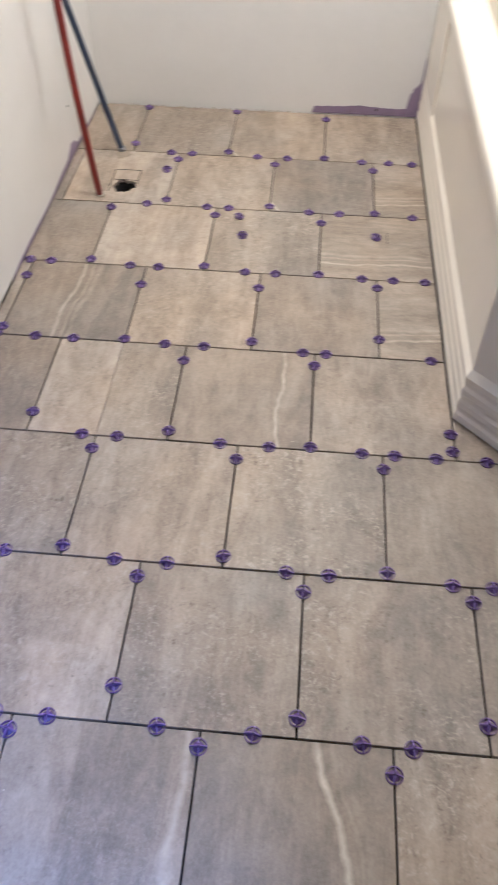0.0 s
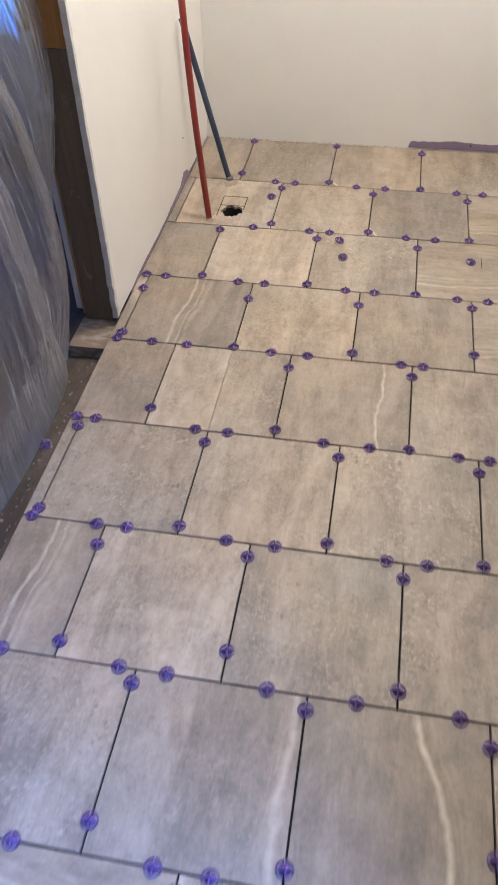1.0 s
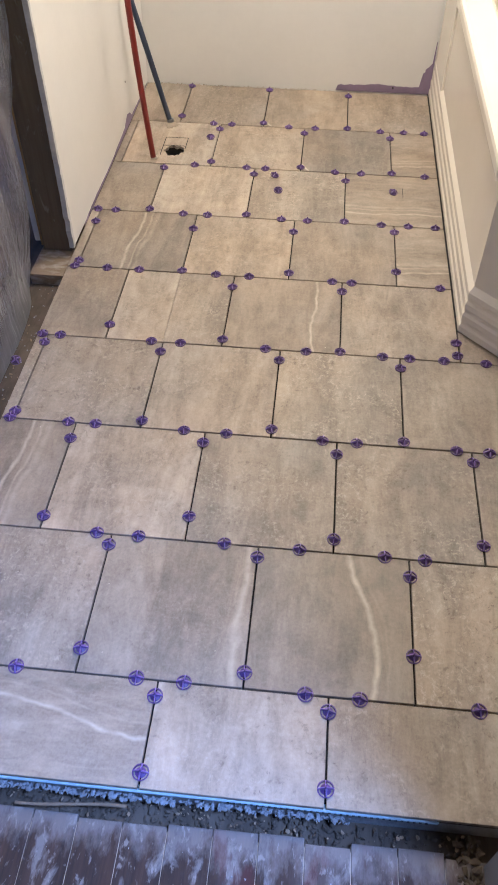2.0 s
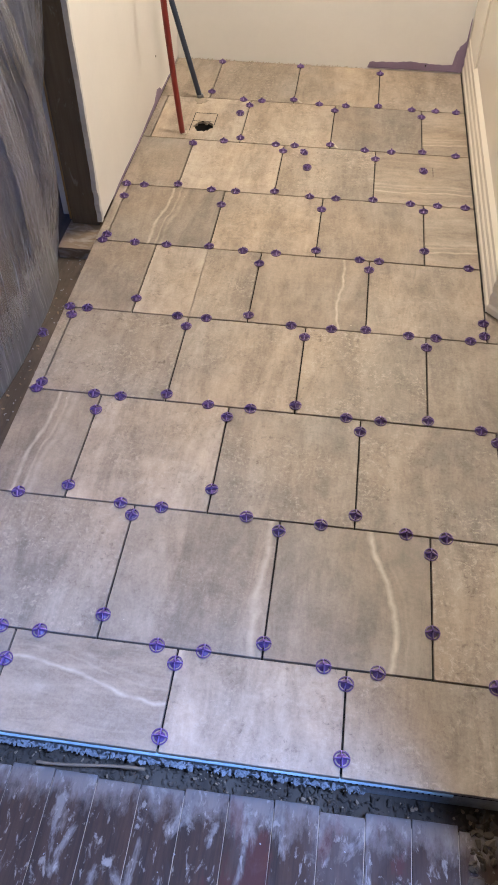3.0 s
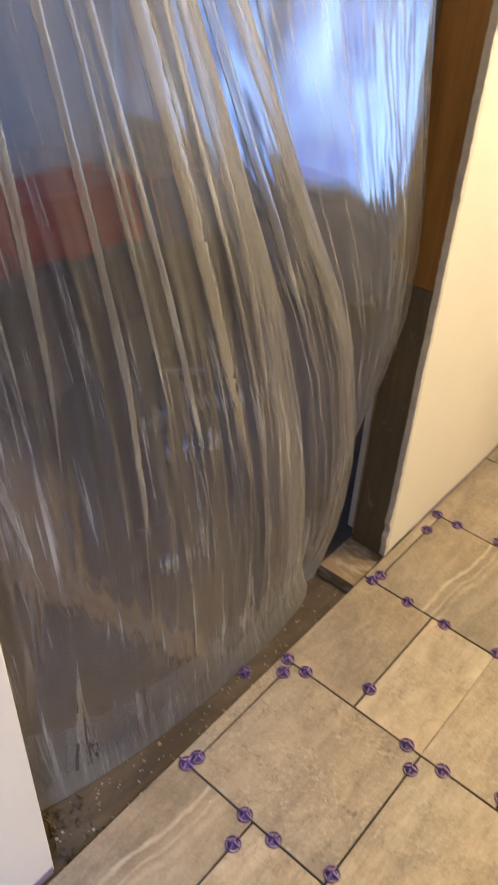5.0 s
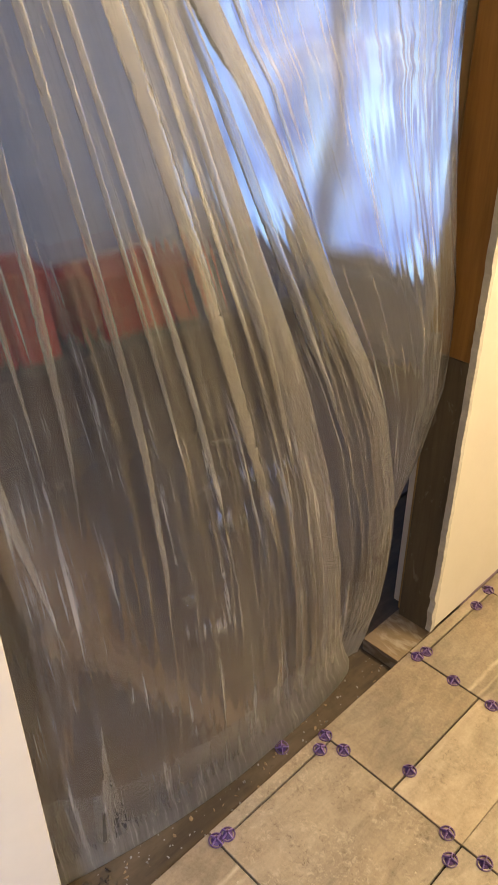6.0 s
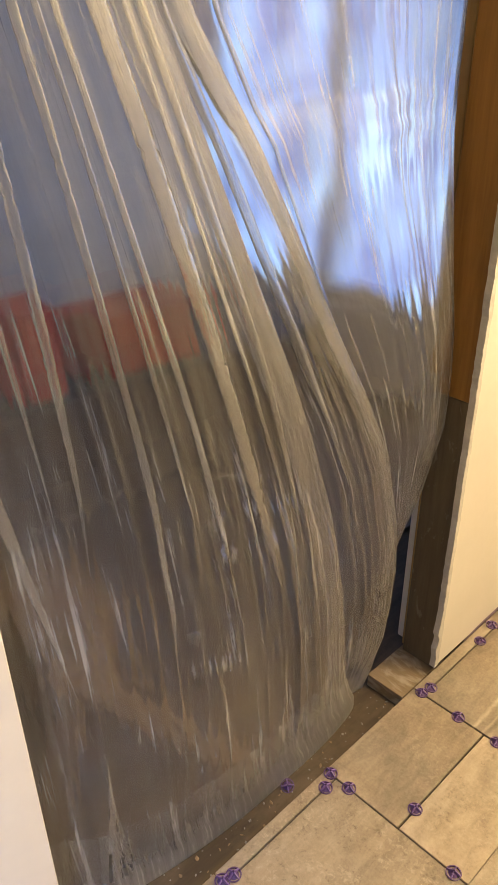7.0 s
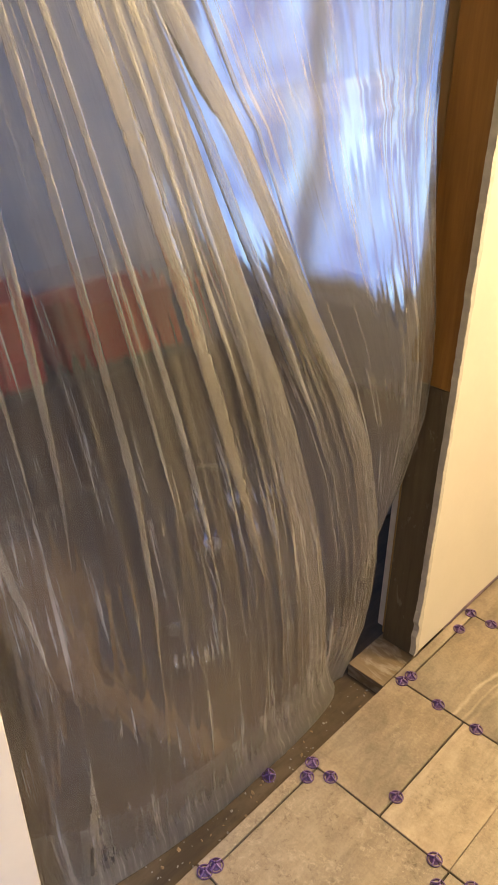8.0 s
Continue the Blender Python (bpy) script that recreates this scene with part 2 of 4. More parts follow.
CHIP = plain("wood_chip", (0.23, 0.16, 0.095), 0.8, 0.4, 60, 0.3)
CRUMB = plain("mortar_crumb", (0.24, 0.24, 0.24), 0.95, 0.35, 200, 0.5)
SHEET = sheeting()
SIDEWALL = plain("side_room_wall", (0.80, 0.79, 0.78), 0.8, 0.1)
# dark colour for the unseen front room, so less light bounces back
BOUNCE_SOAK = plain("bounce_soaking_wall", (0.22, 0.20, 0.18), 0.8, 0.1)
REDCLOTH = plain("red_plastic", (0.50, 0.035, 0.03), 0.5, 0.15)
DARKWOOD = wood("dark_cabinet", (0.035, 0.026, 0.02), (0.09, 0.065, 0.045), 2)
TAN = plain("cardboard", (0.14, 0.092, 0.052), 0.85, 0.1)
TILES = {
    "plain": tile_material("tile_plain", crackle=0.75),
    "calm": tile_material("tile_calm", tone=0.94, crackle=0.35),
    "flaked": tile_material("tile_flaked", tone=1.0, crackle=1.0),
    "pale": tile_material("tile_pale", tone=1.2, crackle=0.65),
    "swoop": tile_material("tile_swoop", tone=0.84, crackle=0.12, vein=(0.058, 0.030, -12.0, 0.0085, 0.75, 0.7), echoes=0.18),
    "thread": tile_material("tile_thread", tone=0.98, crackle=0.15, vein=(0.080, 0.006, 22.0, 0.005, 0.6), echoes=0.0),
    "edge": tile_material("tile_edge_vein", tone=1.0, crackle=0.35, vein=(0.134, 0.003, 12.0, 0.010, 0.42), echoes=0.0),
    "twin": tile_material("tile_twin_vein", tone=0.86, crackle=0.15, vein=(-0.018, 0.012, 12.0, 0.0065, 0.55), echoes=0.55),
    "river": tile_material("tile_river", along=0, tone=1.0, crackle=0.2, vein=(0.018, 0.026, -13.0, 0.005, 0.5), echoes=0.3),
    "cross": tile_material("tile_cross_grain", along=0, tone=0.98, crackle=0.2, vein=(-0.085, 0.006, 18.0, 0.006, 0.5), echoes=0.6),
}


# ---- building helpers ----
def box(bm, x0, x1, y0, y1, z0, z1, bevel=0.0, segments=1):
    r = bmesh.ops.create_cube(bm, size=1.0, matrix=Matrix.LocRotScale(((x0 + x1) / 2, (y0 + y1) / 2, (z0 + z1) / 2), None, (x1 - x0, y1 - y0, z1 - z0)))
    if bevel:
        edges = list({e for v in r["verts"] for e in v.link_edges})
        bmesh.ops.bevel(bm, geom=edges, offset=bevel, segments=segments, affect="EDGES", profile=0.6)
    return bm


def mesh_of(name, bm, mat, smooth=False, turn=True):
    me = bpy.data.meshes.new(name)
    if turn:
        bmesh.ops.recalc_face_normals(bm, faces=bm.faces)
    bm.to_mesh(me)
    bm.free()
    me.materials.append(mat)
    if smooth:
        for p in me.polygons:
            p.use_smooth = True
    return me


def part(name, bm, mat, parent=None, label="", smooth=False, turn=True):
    ob = new(name, mesh_of(name, bm, mat, smooth, turn))
    if parent:
        ob.parent = parent
    if label:
        tagged(ob, label)
    return ob


def solid(name, mat, dims, bevel=0.0, parent=None, label="", segments=1):
    return part(name, box(bmesh.new(), *dims, bevel, segments), mat, parent, label)


def setting(ob, label, category):
    return tagged(ob, label, category, kind="structure")


def empty(name, x=0.0, y=0.0, z=0.0):
    ob = new(name)
    ob.location = (x, y, z)
    return ob


def lerp_table(rows, z):
    for (za, *a), (zb, *c) in zip(rows, rows[1:]):
        if z <= zb or (zb, *c) == rows[-1]:
            k = min(1.0, max(0.0, (z - za) / (zb - za)))
            return [p + (q - p) * k for p, q in zip(a, c)]


def plate(x0, x1, y0, y1, z0, z1, cx, cy, r, rough=0.0, n=28):
    """A slab with a round, more or less ragged hole through it."""
    bm = bmesh.new()
    outer = [bm.verts.new((x, y, z1)) for x, y in ((x0, y0), (x1, y0), (x1, y1), (x0, y1))]
    rng = random.Random(5)
    inner = []
    for k in range(n):
        a, q = 2 * math.pi * k / n, r * (1 + rng.uniform(-rough, rough))
        inner.append(bm.verts.new((cx + q * math.cos(a), cy + q * math.sin(a), z1)))
    edges = []
    for loop in (outer, inner):
        edges += [bm.edges.new((a, b)) for a, b in zip(loop, loop[1:] + loop[:1])]
    made = bmesh.ops.triangle_fill(bm, use_beauty=True, edges=edges)
    faces = [f for f in made["geom"] if isinstance(f, bmesh.types.BMFace)]
    down = bmesh.ops.extrude_face_region(bm, geom=faces)
    bmesh.ops.translate(bm, vec=(0, 0, z0 - z1), verts=[v for v in down["geom"] if isinstance(v, bmesh.types.BMVert)])
    return bm


def tube(points, radius, name, mat, parent=None, label="", segments=10, wobble=0.0):
    """A round bar along a line of points."""
    bm = bmesh.new()
    rings = []
    for i, p in enumerate(points):
        a, b = points[max(0, i - 1)], points[min(len(points) - 1, i + 1)]
        d = (Vector(b) - Vector(a)).normalized()
        q = d.to_track_quat("Z", "Y").to_matrix()
        r = radius * (1 + wobble * noise.noise(Vector(p) * 60))
        rings.append([bm.verts.new(Vector(p) + q @ Vector((r * math.cos(t), r * math.sin(t), 0))) for t in (2 * math.pi * k / segments for k in range(segments))])
    for a, b in zip(rings, rings[1:]):
        for k in range(segments):
            bm.faces.new((a[k], a[(k + 1) % segments], b[(k + 1) % segments], b[k]))
    bm.faces.new(rings[0]), bm.faces.new(rings[-1])
    return part(name, bm, mat, parent, label, smooth=True)


# ---- the plan ----
P = 0.3078            # tile and joint
JOINT = 0.0036
LEFT, BACK, TUBX = -0.183, 2.487, 0.925
FRONT = -0.188        # front edge of the tiled floor
SUB = -0.055          # boards beside and before it
CEILING = 2.40


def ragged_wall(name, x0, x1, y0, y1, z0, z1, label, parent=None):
    # walls named front get the dark colour that cuts bounce
    return setting(solid(name, BOUNCE_SOAK if "front" in name else WALL, (x0, x1, y0, y1, z0, z1), 0.002, parent), label, "wall")


# ---- walls and ceilings ----
wall_back = ragged_wall("wall_back", -0.30, 1.80, BACK, BACK + 0.12, -0.06, CEILING, "cream painted plasterboard wall with an unfinished foot")
wall_left = ragged_wall("wall_left", LEFT - 0.0125, LEFT, 1.320, BACK, 0.004, CEILING, "cream painted plasterboard wall beside the doorway")
solid("backing_board", CUT, (-0.300, -0.288, 1.376, BACK, 0.0, CEILING), 0, wall_left)
wall_near = ragged_wall("wall_near", LEFT - 0.118, LEFT - 0.006, -0.34, 0.338, 0.004, CEILING, "cream painted plasterboard wall end by the doorway")
wall_right = ragged_wall("wall_right", 1.72, 1.84, -0.34, BACK, -0.06, CEILING, "cream painted wall behind the bathtub")
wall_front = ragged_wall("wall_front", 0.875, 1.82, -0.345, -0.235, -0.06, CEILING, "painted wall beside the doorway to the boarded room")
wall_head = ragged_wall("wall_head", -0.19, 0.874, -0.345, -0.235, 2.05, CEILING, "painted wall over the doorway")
setting(solid("ceiling", CEIL, (-0.32, 1.84, -0.34, BACK + 0.12, CEILING, CEILING + 0.1)), "white painted bathroom ceiling", "ceiling")
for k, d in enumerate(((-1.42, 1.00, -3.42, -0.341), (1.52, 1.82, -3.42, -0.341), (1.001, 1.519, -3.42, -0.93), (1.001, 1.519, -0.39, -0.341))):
    setting(solid("ceiling_front_%d" % (k + 1), BOUNCE_SOAK, (*d, CEILING, CEILING + 0.1)), "unseen ceiling of the boarded room, darkened to cut bounced light", "ceiling")
setting(solid("ceiling_side", CEIL, (-2.9, -0.321, -0.34, 3.6, CEILING, CEILING + 0.1)), "pale ceiling of the room behind the sheeting", "ceiling")
# front room, out of view, its walls darkened to cut bounced light
ragged_wall("wall_front_left", -1.42, -1.30, -3.3, -0.34, -0.06, CEILING, "unseen wall of the boarded room, darkened to cut bounced light")
ragged_wall("wall_front_rear", -1.42, 1.82, -3.42, -3.3, -0.06, CEILING, "unseen wall of the boarded room, darkened to cut bounced light")
ragged_wall("wall_front_side", -1.42, LEFT - 0.119, -0.345, -0.235, -0.06, CEILING, "unseen wall of the boarded room, darkened to cut bounced light")
ragged_wall("wall_front_right", 1.70, 1.82, -3.3, -0.346, -0.06, CEILING, "unseen wall of the boarded room, darkened to cut bounced light")
# room behind the sheeting
for nm, d in (("wall_side_left", (-2.9, -2.78, -0.34, 2.72, -0.06, CEILING)), ("wall_side_front", (-2.779, -1.43, -0.34, -0.22, -0.06, CEILING)), ("wall_side_sill", (-2.779, -0.301, 2.60, 2.72, -0.06, 0.26)), ("wall_side_head", (-2.779, -0.301, 2.60, 2.72, 2.1, CEILING)), ("wall_side_pier", (-2.779, -2.72, 2.60, 2.72, 0.261, 2.099)), ("wall_side_jamb", (-0.45, -0.301, 2.60, 2.72, 0.261, 2.099))):
    setting(solid(nm, SIDEWALL, d), "dim wall of the room behind the sheeting", "wall")

# stud at the doorway, its two-tone faces and laths
stud = empty("door_stud", -0.24, 1.32, 0)
tagged(stud, "bare timber door stud, dark grey below and brown above", "stud")


def under(ob, parent):
    """Parent ob and keep its place."""
    ob.parent = parent
    ob.matrix_parent_inverse = Matrix.Translation(parent.location).inverted()
    return ob


under(solid("lower_post", GREYSTUD, (-0.282, -0.1965, 1.328, 1.366, -0.018, 0.690), 0.002), stud)
under(solid("upper_post", STUD, (-0.285, -0.1965, 1.325, 1.366, 0.691, CEILING), 0.002), stud)
under(solid("lath", LATH, (-0.292, -0.2825, 1.338, 1.358, -0.01, CEILING), 0.001), stud)
under(solid("casing_strip", WHITEWOOD, (-0.312, -0.2925, 1.346, 1.374, 0.0, 0.72), 0.002), stud)
under(solid("lath", LATH, (-0.325, -0.2925, 1.338, 1.374, 0.721, CEILING), 0.002), stud)
head = solid("door_header", STUD, (-0.290, -0.1965, 0.339, 1.324, 2.06, 2.10), 0.002)
tagged(head, "bare timber header over the sheeted doorway", "beam")

# ragged plasterboard edge at the stud
bm = bmesh.new()
rng = random.Random(3)
rings = []
for k in range(160):
    z = 0.004 + k * 0.015
    d = 0.002 + 0.003 * rng.random() + 0.004 * max(0, noise.noise(Vector((0, 0, z * 9)))) + (0.007 * rng.random() if z < 0.14 else 0)
    o = 0.0009 + 0.0008 * rng.random()
    rings.append([bm.verts.new(v) for v in ((LEFT - 0.0135, 1.321, z), (LEFT - 0.0135, 1.320 - d, z), (LEFT + o, 1.319 - d, z), (LEFT + o, 1.3255 + 0.004 * rng.random(), z))])
for a, b in zip(rings, rings[1:]):
    for k in range(4):
        bm.faces.new((a[k], a[(k + 1) % 4], b[(k + 1) % 4], b[k]))
part("torn_edge", bm, CUT, wall_left, "torn grey plasterboard edge")

# purple waterproofing along the foot of the walls
def membrane(name, parent, pts, axis, at, out):
    """A painted band with an uneven upper edge. pts: (run, height)."""
    bm = bmesh.new()
    cols = []
    rng = random.Random(len(pts))
    for (ra, ha), (rb, hb) in zip(pts, pts[1:]):
        n = max(2, int(abs(rb - ra) / 0.012))
        for k in range(n):
            t = k / n
            h = ha + (hb - ha) * t
            cols.append((ra + (rb - ra) * t, max(0.002, h * (1 + rng.uniform(-0.07, 0.07)))))
    cols.append(pts[-1])
    rows = []
    for r, h in cols:
        low, top = ((r, at, 0.0015), (r, at, h)) if axis == "y" else ((at, r, 0.0015), (at, r, h))
        rows.append((bm.verts.new(low), bm.verts.new(top)))
    faces = [bm.faces.new((a[0], b[0], b[1], a[1])) for a, b in zip(rows, rows[1:])]
    up = bmesh.ops.extrude_face_region(bm, geom=faces)
    bmesh.ops.translate(bm, vec=out, verts=[v for v in up["geom"] if isinstance(v, bmesh.types.BMVert)])
    return part(name, bm, MEMBRANE, parent, "purple waterproofing paint")


membrane("membrane_band", wall_back, [(0.565, 0.004), (0.572, 0.024), (0.66, 0.027), (0.74, 0.033), (0.80, 0.026), (0.885, 0.027), (0.893, 0.085), (0.915, 0.094), (0.921, 0.10)], "y", BACK - 0.0005, (0, -0.0012, 0))
membrane("membrane_band", wall_back, [(0.9, 0.10), (0.922, 0.12), (0.925, 0.20), (0.928, 0.20)], "y", BACK - 0.0018, (0, -0.0012, 0))
membrane("membrane_band", wall_left, [(1.44, 0.003), (1.50, 0.011), (1.62, 0.012), (1.75, 0.008), (1.86, 0.009), (1.95, 0.015), (2.05, 0.020), (2.10, 0.045), (2.14, 0.036), (2.17, 0.012), (2.30, 0.010), (2.36, 0.005), (2.44, 0.003)], "x", LEFT + 0.0005, (0.0012, 0, 0))
membrane("membrane_band", wall_near, [(-0.2, 0.020), (0.0, 0.018), (0.2, 0.022), (0.334, 0.020)], "x", LEFT - 0.0055, (0.0012, 0, 0))

# a nail head in each of the two walls
solid("nail_head", DARK, (LEFT - 0.002, LEFT + 0.0015, 2.124, 2.130, 0.147, 0.153), 0.0008, wall_left)
solid("nail_head", DARK, (0.783, 0.789, BACK - 0.0035, BACK + 0.002, 0.017, 0.023), 0.0008, wall_back)

# ---- boarded floors ----
floor_boards = empty("floor_front")
setting(floor_boards, "worn old floorboards with grey and reddish paint stains", "floor")
rng = random.Random(11)
x = -1.30
while x < 1.69:
    w = min(0.0755, 1.70 - x)
    front = -0.226 + rng.uniform(-0.005, 0.004)
    low = SUB + 0.006 + rng.uniform(-0.0008, 0.0008)
    ob = solid("plank", PLANK, (x + 0.0007, x + w - 0.0007, -3.3, front, low - 0.02, low), 0.0012, floor_boards)
    x += w
solid("gap_dust", SMEAR, (-1.30, 1.70, -3.3, -0.236, SUB - 0.0135, SUB + 0.0035), 0, floor_boards, "pale dust packed between the boards")
sub = setting(solid("floor_sub", SUBFLOOR, (-1.42, 2.42, -3.42, 3.0, SUB - 0.05, SUB - 0.0145)), "dirty timber subfloor under the boards", "floor")
strip = setting(solid("floor_doorway", SUBFLOOR, (-0.60, LEFT + 0.02, 0.0, 1.60, SUB - 0.014, SUB)), "dirty bare boards in the doorway", "floor")
setting(solid("floor_side", DARKWOOD, (-2.9, -0.601, -0.34, 3.6, SUB - 0.03, SUB)), "dark boarded floor behind the sheeting", "floor")

# ---- tiled floor ----
floor_tiles = empty("floor")
setting(floor_tiles, "ungrouted beige travertine-look porcelain tiles in brick bond", "floor")
HOLE = (0.013, 1.940, 0.034)
part("tile_bed", plate(LEFT + 0.012, 1.72, FRONT + 0.010, BACK, SUB - 0.014, -0.0075, *HOLE), BOND, floor_tiles, "dark mortar bed under the joints")
part("foam_strip", box(bmesh.new(), LEFT + 0.002, 0.80, FRONT - 0.003, FRONT + 0.0095, -0.0165, -0.0105, 0.0015), FOAM, floor_tiles, "pale blue backer board edge")
part("foam_strip", box(bmesh.new(), 0.801, 1.72, FRONT + 0.001, FRONT + 0.0095, -0.0165, -0.0105, 0.0015), BOND, floor_tiles)
for k in range(34):
    solid("notch", BOND, (0.455 + 0.0098 * k, 0.459 + 0.0098 * k, FRONT - 0.0038, FRONT + 0.004, -0.0150, -0.0118), 0, floor_tiles)
part("bed_edge", box(bmesh.new(), LEFT + 0.002, 1.72, FRONT + 0.002, FRONT + 0.0098, SUB - 0.012, -0.0166, 0.003), MORTAR, floor_tiles, "rough grey mortar edge")
meshes = {}


def lay(row, x0, x1, y0, y1, kind):
    if row == 4 and kind == "pale" and x0 == 0:
        x1 += JOINT / 2 - 0.0004
    if row == 4 and kind == "plain":
        x0 -= JOINT / 2 - 0.0004
    x0, x1, y0, y1 = x0 + JOINT / 2, x1 - JOINT / 2, y0 + JOINT / 2, y1 - JOINT / 2
    w, d = round(x1 - x0, 4), round(y1 - y0, 4)
    if x0 < HOLE[0] < x1 and y0 < HOLE[1] < y1:
        me = mesh_of("tile", plate(x0, x1, y0, y1, -0.0095, 0.0, *HOLE, rough=0.14), TILES[kind])
        ob = new("tile", me)
    else:
        if (w, d, kind) not in meshes:
            meshes[w, d, kind] = mesh_of("tile", box(bmesh.new(), -w / 2, w / 2, -d / 2, d / 2, -0.0095, 0.0, 0.0009), TILES[kind])
        ob = new("tile", meshes[w, d, kind])
        ob.location = ((x0 + x1) / 2, (y0 + y1) / 2, rng.uniform(-0.0003, 0.0003))
    ob.parent = floor_tiles


ROWS = [
    ([-0.595, 0, 1, 2, 3, 4, 5], "calm river pale plain plain plain"),
    ([-0.595, -0.5, 0.5, 1.5, 2.5, 3.5, 4.5, 5.5], "plain plain edge swoop flaked plain plain"),
    ([-0.595, 0, 1, 2, 3, 4, 5], "twin pale plain flaked calm plain"),
    ([-0.595, -0.5, 0.5, 1.5, 2.5, 3.5, 4.5, 5.5], "flaked flaked pale flaked calm plain plain"),
    ([-0.595, 0, 0.497, 1, 2, 3.0, 4.0], "calm pale plain thread pale calm"),
    ([-0.595, -0.5, 0.5, 1.5, 2.5, 3.0], "calm twin pale calm cross"),
    ([-0.595, 0, 1, 2, 3.0], "calm pale flaked cross"),
    ([-0.595, -0.5, 0.5, 1.5, 2.5, 3.0], "plain pale plain calm cross"),
    ([-0.595, 0, 1, 2, 3.0], "calm plain calm plain"),
]
for row, (cuts, kinds) in enumerate(ROWS):
    y0, y1 = (row - 1) * P, row * P
    if row == 0:
        y0 = FRONT - JOINT / 2
    if row == 8:
        y1 = BACK - 0.006
    for a, b, kind in zip(cuts, cuts[1:], kinds.split()):
        if b * P > 1.715:
            b = 1.715 / P
        if b > a:
            lay(row, a * P, b * P, y0, y1, kind)

# pale chipped corners
for x, y, dx, dy in ((P + 0.004, 7 * P + 0.004, 0.030, 0.075), (1.5 * P + 0.004, 6 * P + 0.004, 0.026, 0.085), (0.5 * P + 0.05, 6 * P + 0.002, 0.05, 0.004)):
    bm = bmesh.new()
    low = [bm.verts.new(v) for v in ((x, y + dy * 0.55, -0.001), (x + dx, y, -0.001), (x + dx * 0.75, y, -0.001), (x, y + dy * 0.35, -0.001))]
    face = bm.faces.new(low)
    up = bmesh.ops.extrude_face_region(bm, geom=[face])
    bmesh.ops.translate(bm, vec=(0, 0, 0.0016), verts=[v for v in up["geom"] if isinstance(v, bmesh.types.BMVert)])
    part("chipped_edge", bm, PALE, floor_tiles, "pale chipped tile glaze")

# scored outline and drain
DX0, DX1, DY0, DY1 = -0.030, 0.050, 1.905, 2.036
for d in ((DX0, DX1, DY1 - 0.0012, DY1 + 0.0012), (DX0, DX1, 1.975, 1.9775), (DX0 - 0.0012, DX0 + 0.0012, DY0, DY1), (DX1 - 0.0012, DX1 + 0.0012, 1.955, DY1)):
    solid("saw_cut", BOND, (d[0], d[1], d[2], d[3], -0.002, 0.0006), 0, floor_tiles)
bm = bmesh.new()
rng_p = random.Random(31)
bmesh.ops.create_circle(bm, cap_ends=True, segments=18, radius=0.021, matrix=Matrix.Translation((-0.026, 2.128, 0.0012)))
for v in bm.verts:
    v.co.x += rng_p.uniform(-0.008, 0.008)
    v.co.y += rng_p.uniform(-0.006, 0.006)
up = bmesh.ops.extrude_face_region(bm, geom=list(bm.faces))
bmesh.ops.translate(bm, vec=(0, 0, -0.003), verts=[v for v in up["geom"] if isinstance(v, bmesh.types.BMVert)])
part("mortar_patch", bm, SMEAR, floor_tiles, "pale mortar smeared round the pipe hole")
drain = empty("drain_pipe", HOLE[0], HOLE[1], -0.05)
tagged(drain, "dark open drain hole cut through the tile", "drain")
bm = bmesh.new()
bmesh.ops.create_cone(bm, cap_ends=False, segments=28, radius1=0.030, radius2=0.030, depth=0.10, matrix=Matrix.Translation((0, 0, -0.01)))
bmesh.ops.create_circle(bm, cap_ends=True, segments=28, radius=0.030, matrix=Matrix.Translation((0, 0, -0.059)))
part("pipe_wall", bm, DARK, drain)


# ---- tile levelling clips ----
def levelling_clip():
    """A round spin cap with a cross of fins on a threaded stem."""
    ob = empty("levelling_clip")
    tagged(ob, "purple plastic tile levelling cap screwed over a joint", "levelling clip", "levelling clips on the joints")
    bm = bmesh.new()
    n, r = 20, 0.0142
    prof = [(r - 0.0022, 0.0003), (r, 0.0003), (r + 0.0004, 0.0028), (r - 0.0016, 0.0030)]
    rings = [[bm.verts.new((q * math.cos(2 * math.pi * k / n), q * math.sin(2 * math.pi * k / n), z)) for q, z in prof] for k in range(n)]
    for a, b in zip(rings, rings[1:] + rings[:1]):
        for i in range(4):
            bm.faces.new((a[i], b[i], b[(i + 1) % 4], a[(i + 1) % 4]))
    part("rim", bm, CLIP, ob)
    bm = bmesh.new()
    bmesh.ops.create_cone(bm, cap_ends=True, segments=16, radius1=0.0095, radius2=0.0045, depth=0.0030, matrix=Matrix.Translation((0, 0, 0.0019)))
    part("dish", bm, CLIP, ob)
    for turn in (0, 90):
        bm = bmesh.new()
        vs = [(-r, 0.002), (r, 0.002), (r * 0.95, 0.0055), (0.004, 0.0105), (-0.004, 0.0105), (-r * 0.95, 0.0055)]
        a = [bm.verts.new((x, -0.0009, z)) for x, z in vs]
        b = [bm.verts.new((x, 0.0009, z)) for x, z in vs]
        bm.faces.new(a), bm.faces.new(b[::-1])
        for i in range(6):
            bm.faces.new((a[i], a[(i + 1) % 6], b[(i + 1) % 6], b[i]))
        bmesh.ops.rotate(bm, matrix=Matrix.Rotation(radians(turn), 3, "Z"), verts=bm.verts)
        part("fin", bm, FIN, ob)
    bm = bmesh.new()
    bmesh.ops.create_cone(bm, cap_ends=True, segments=8, radius1=0.0022, radius2=0.0018, depth=0.010, matrix=Matrix.Translation((0, 0, 0.0095)))
    part("stem", bm, CLIP, ob)
    return ob


clip = None
rng = random.Random(21)


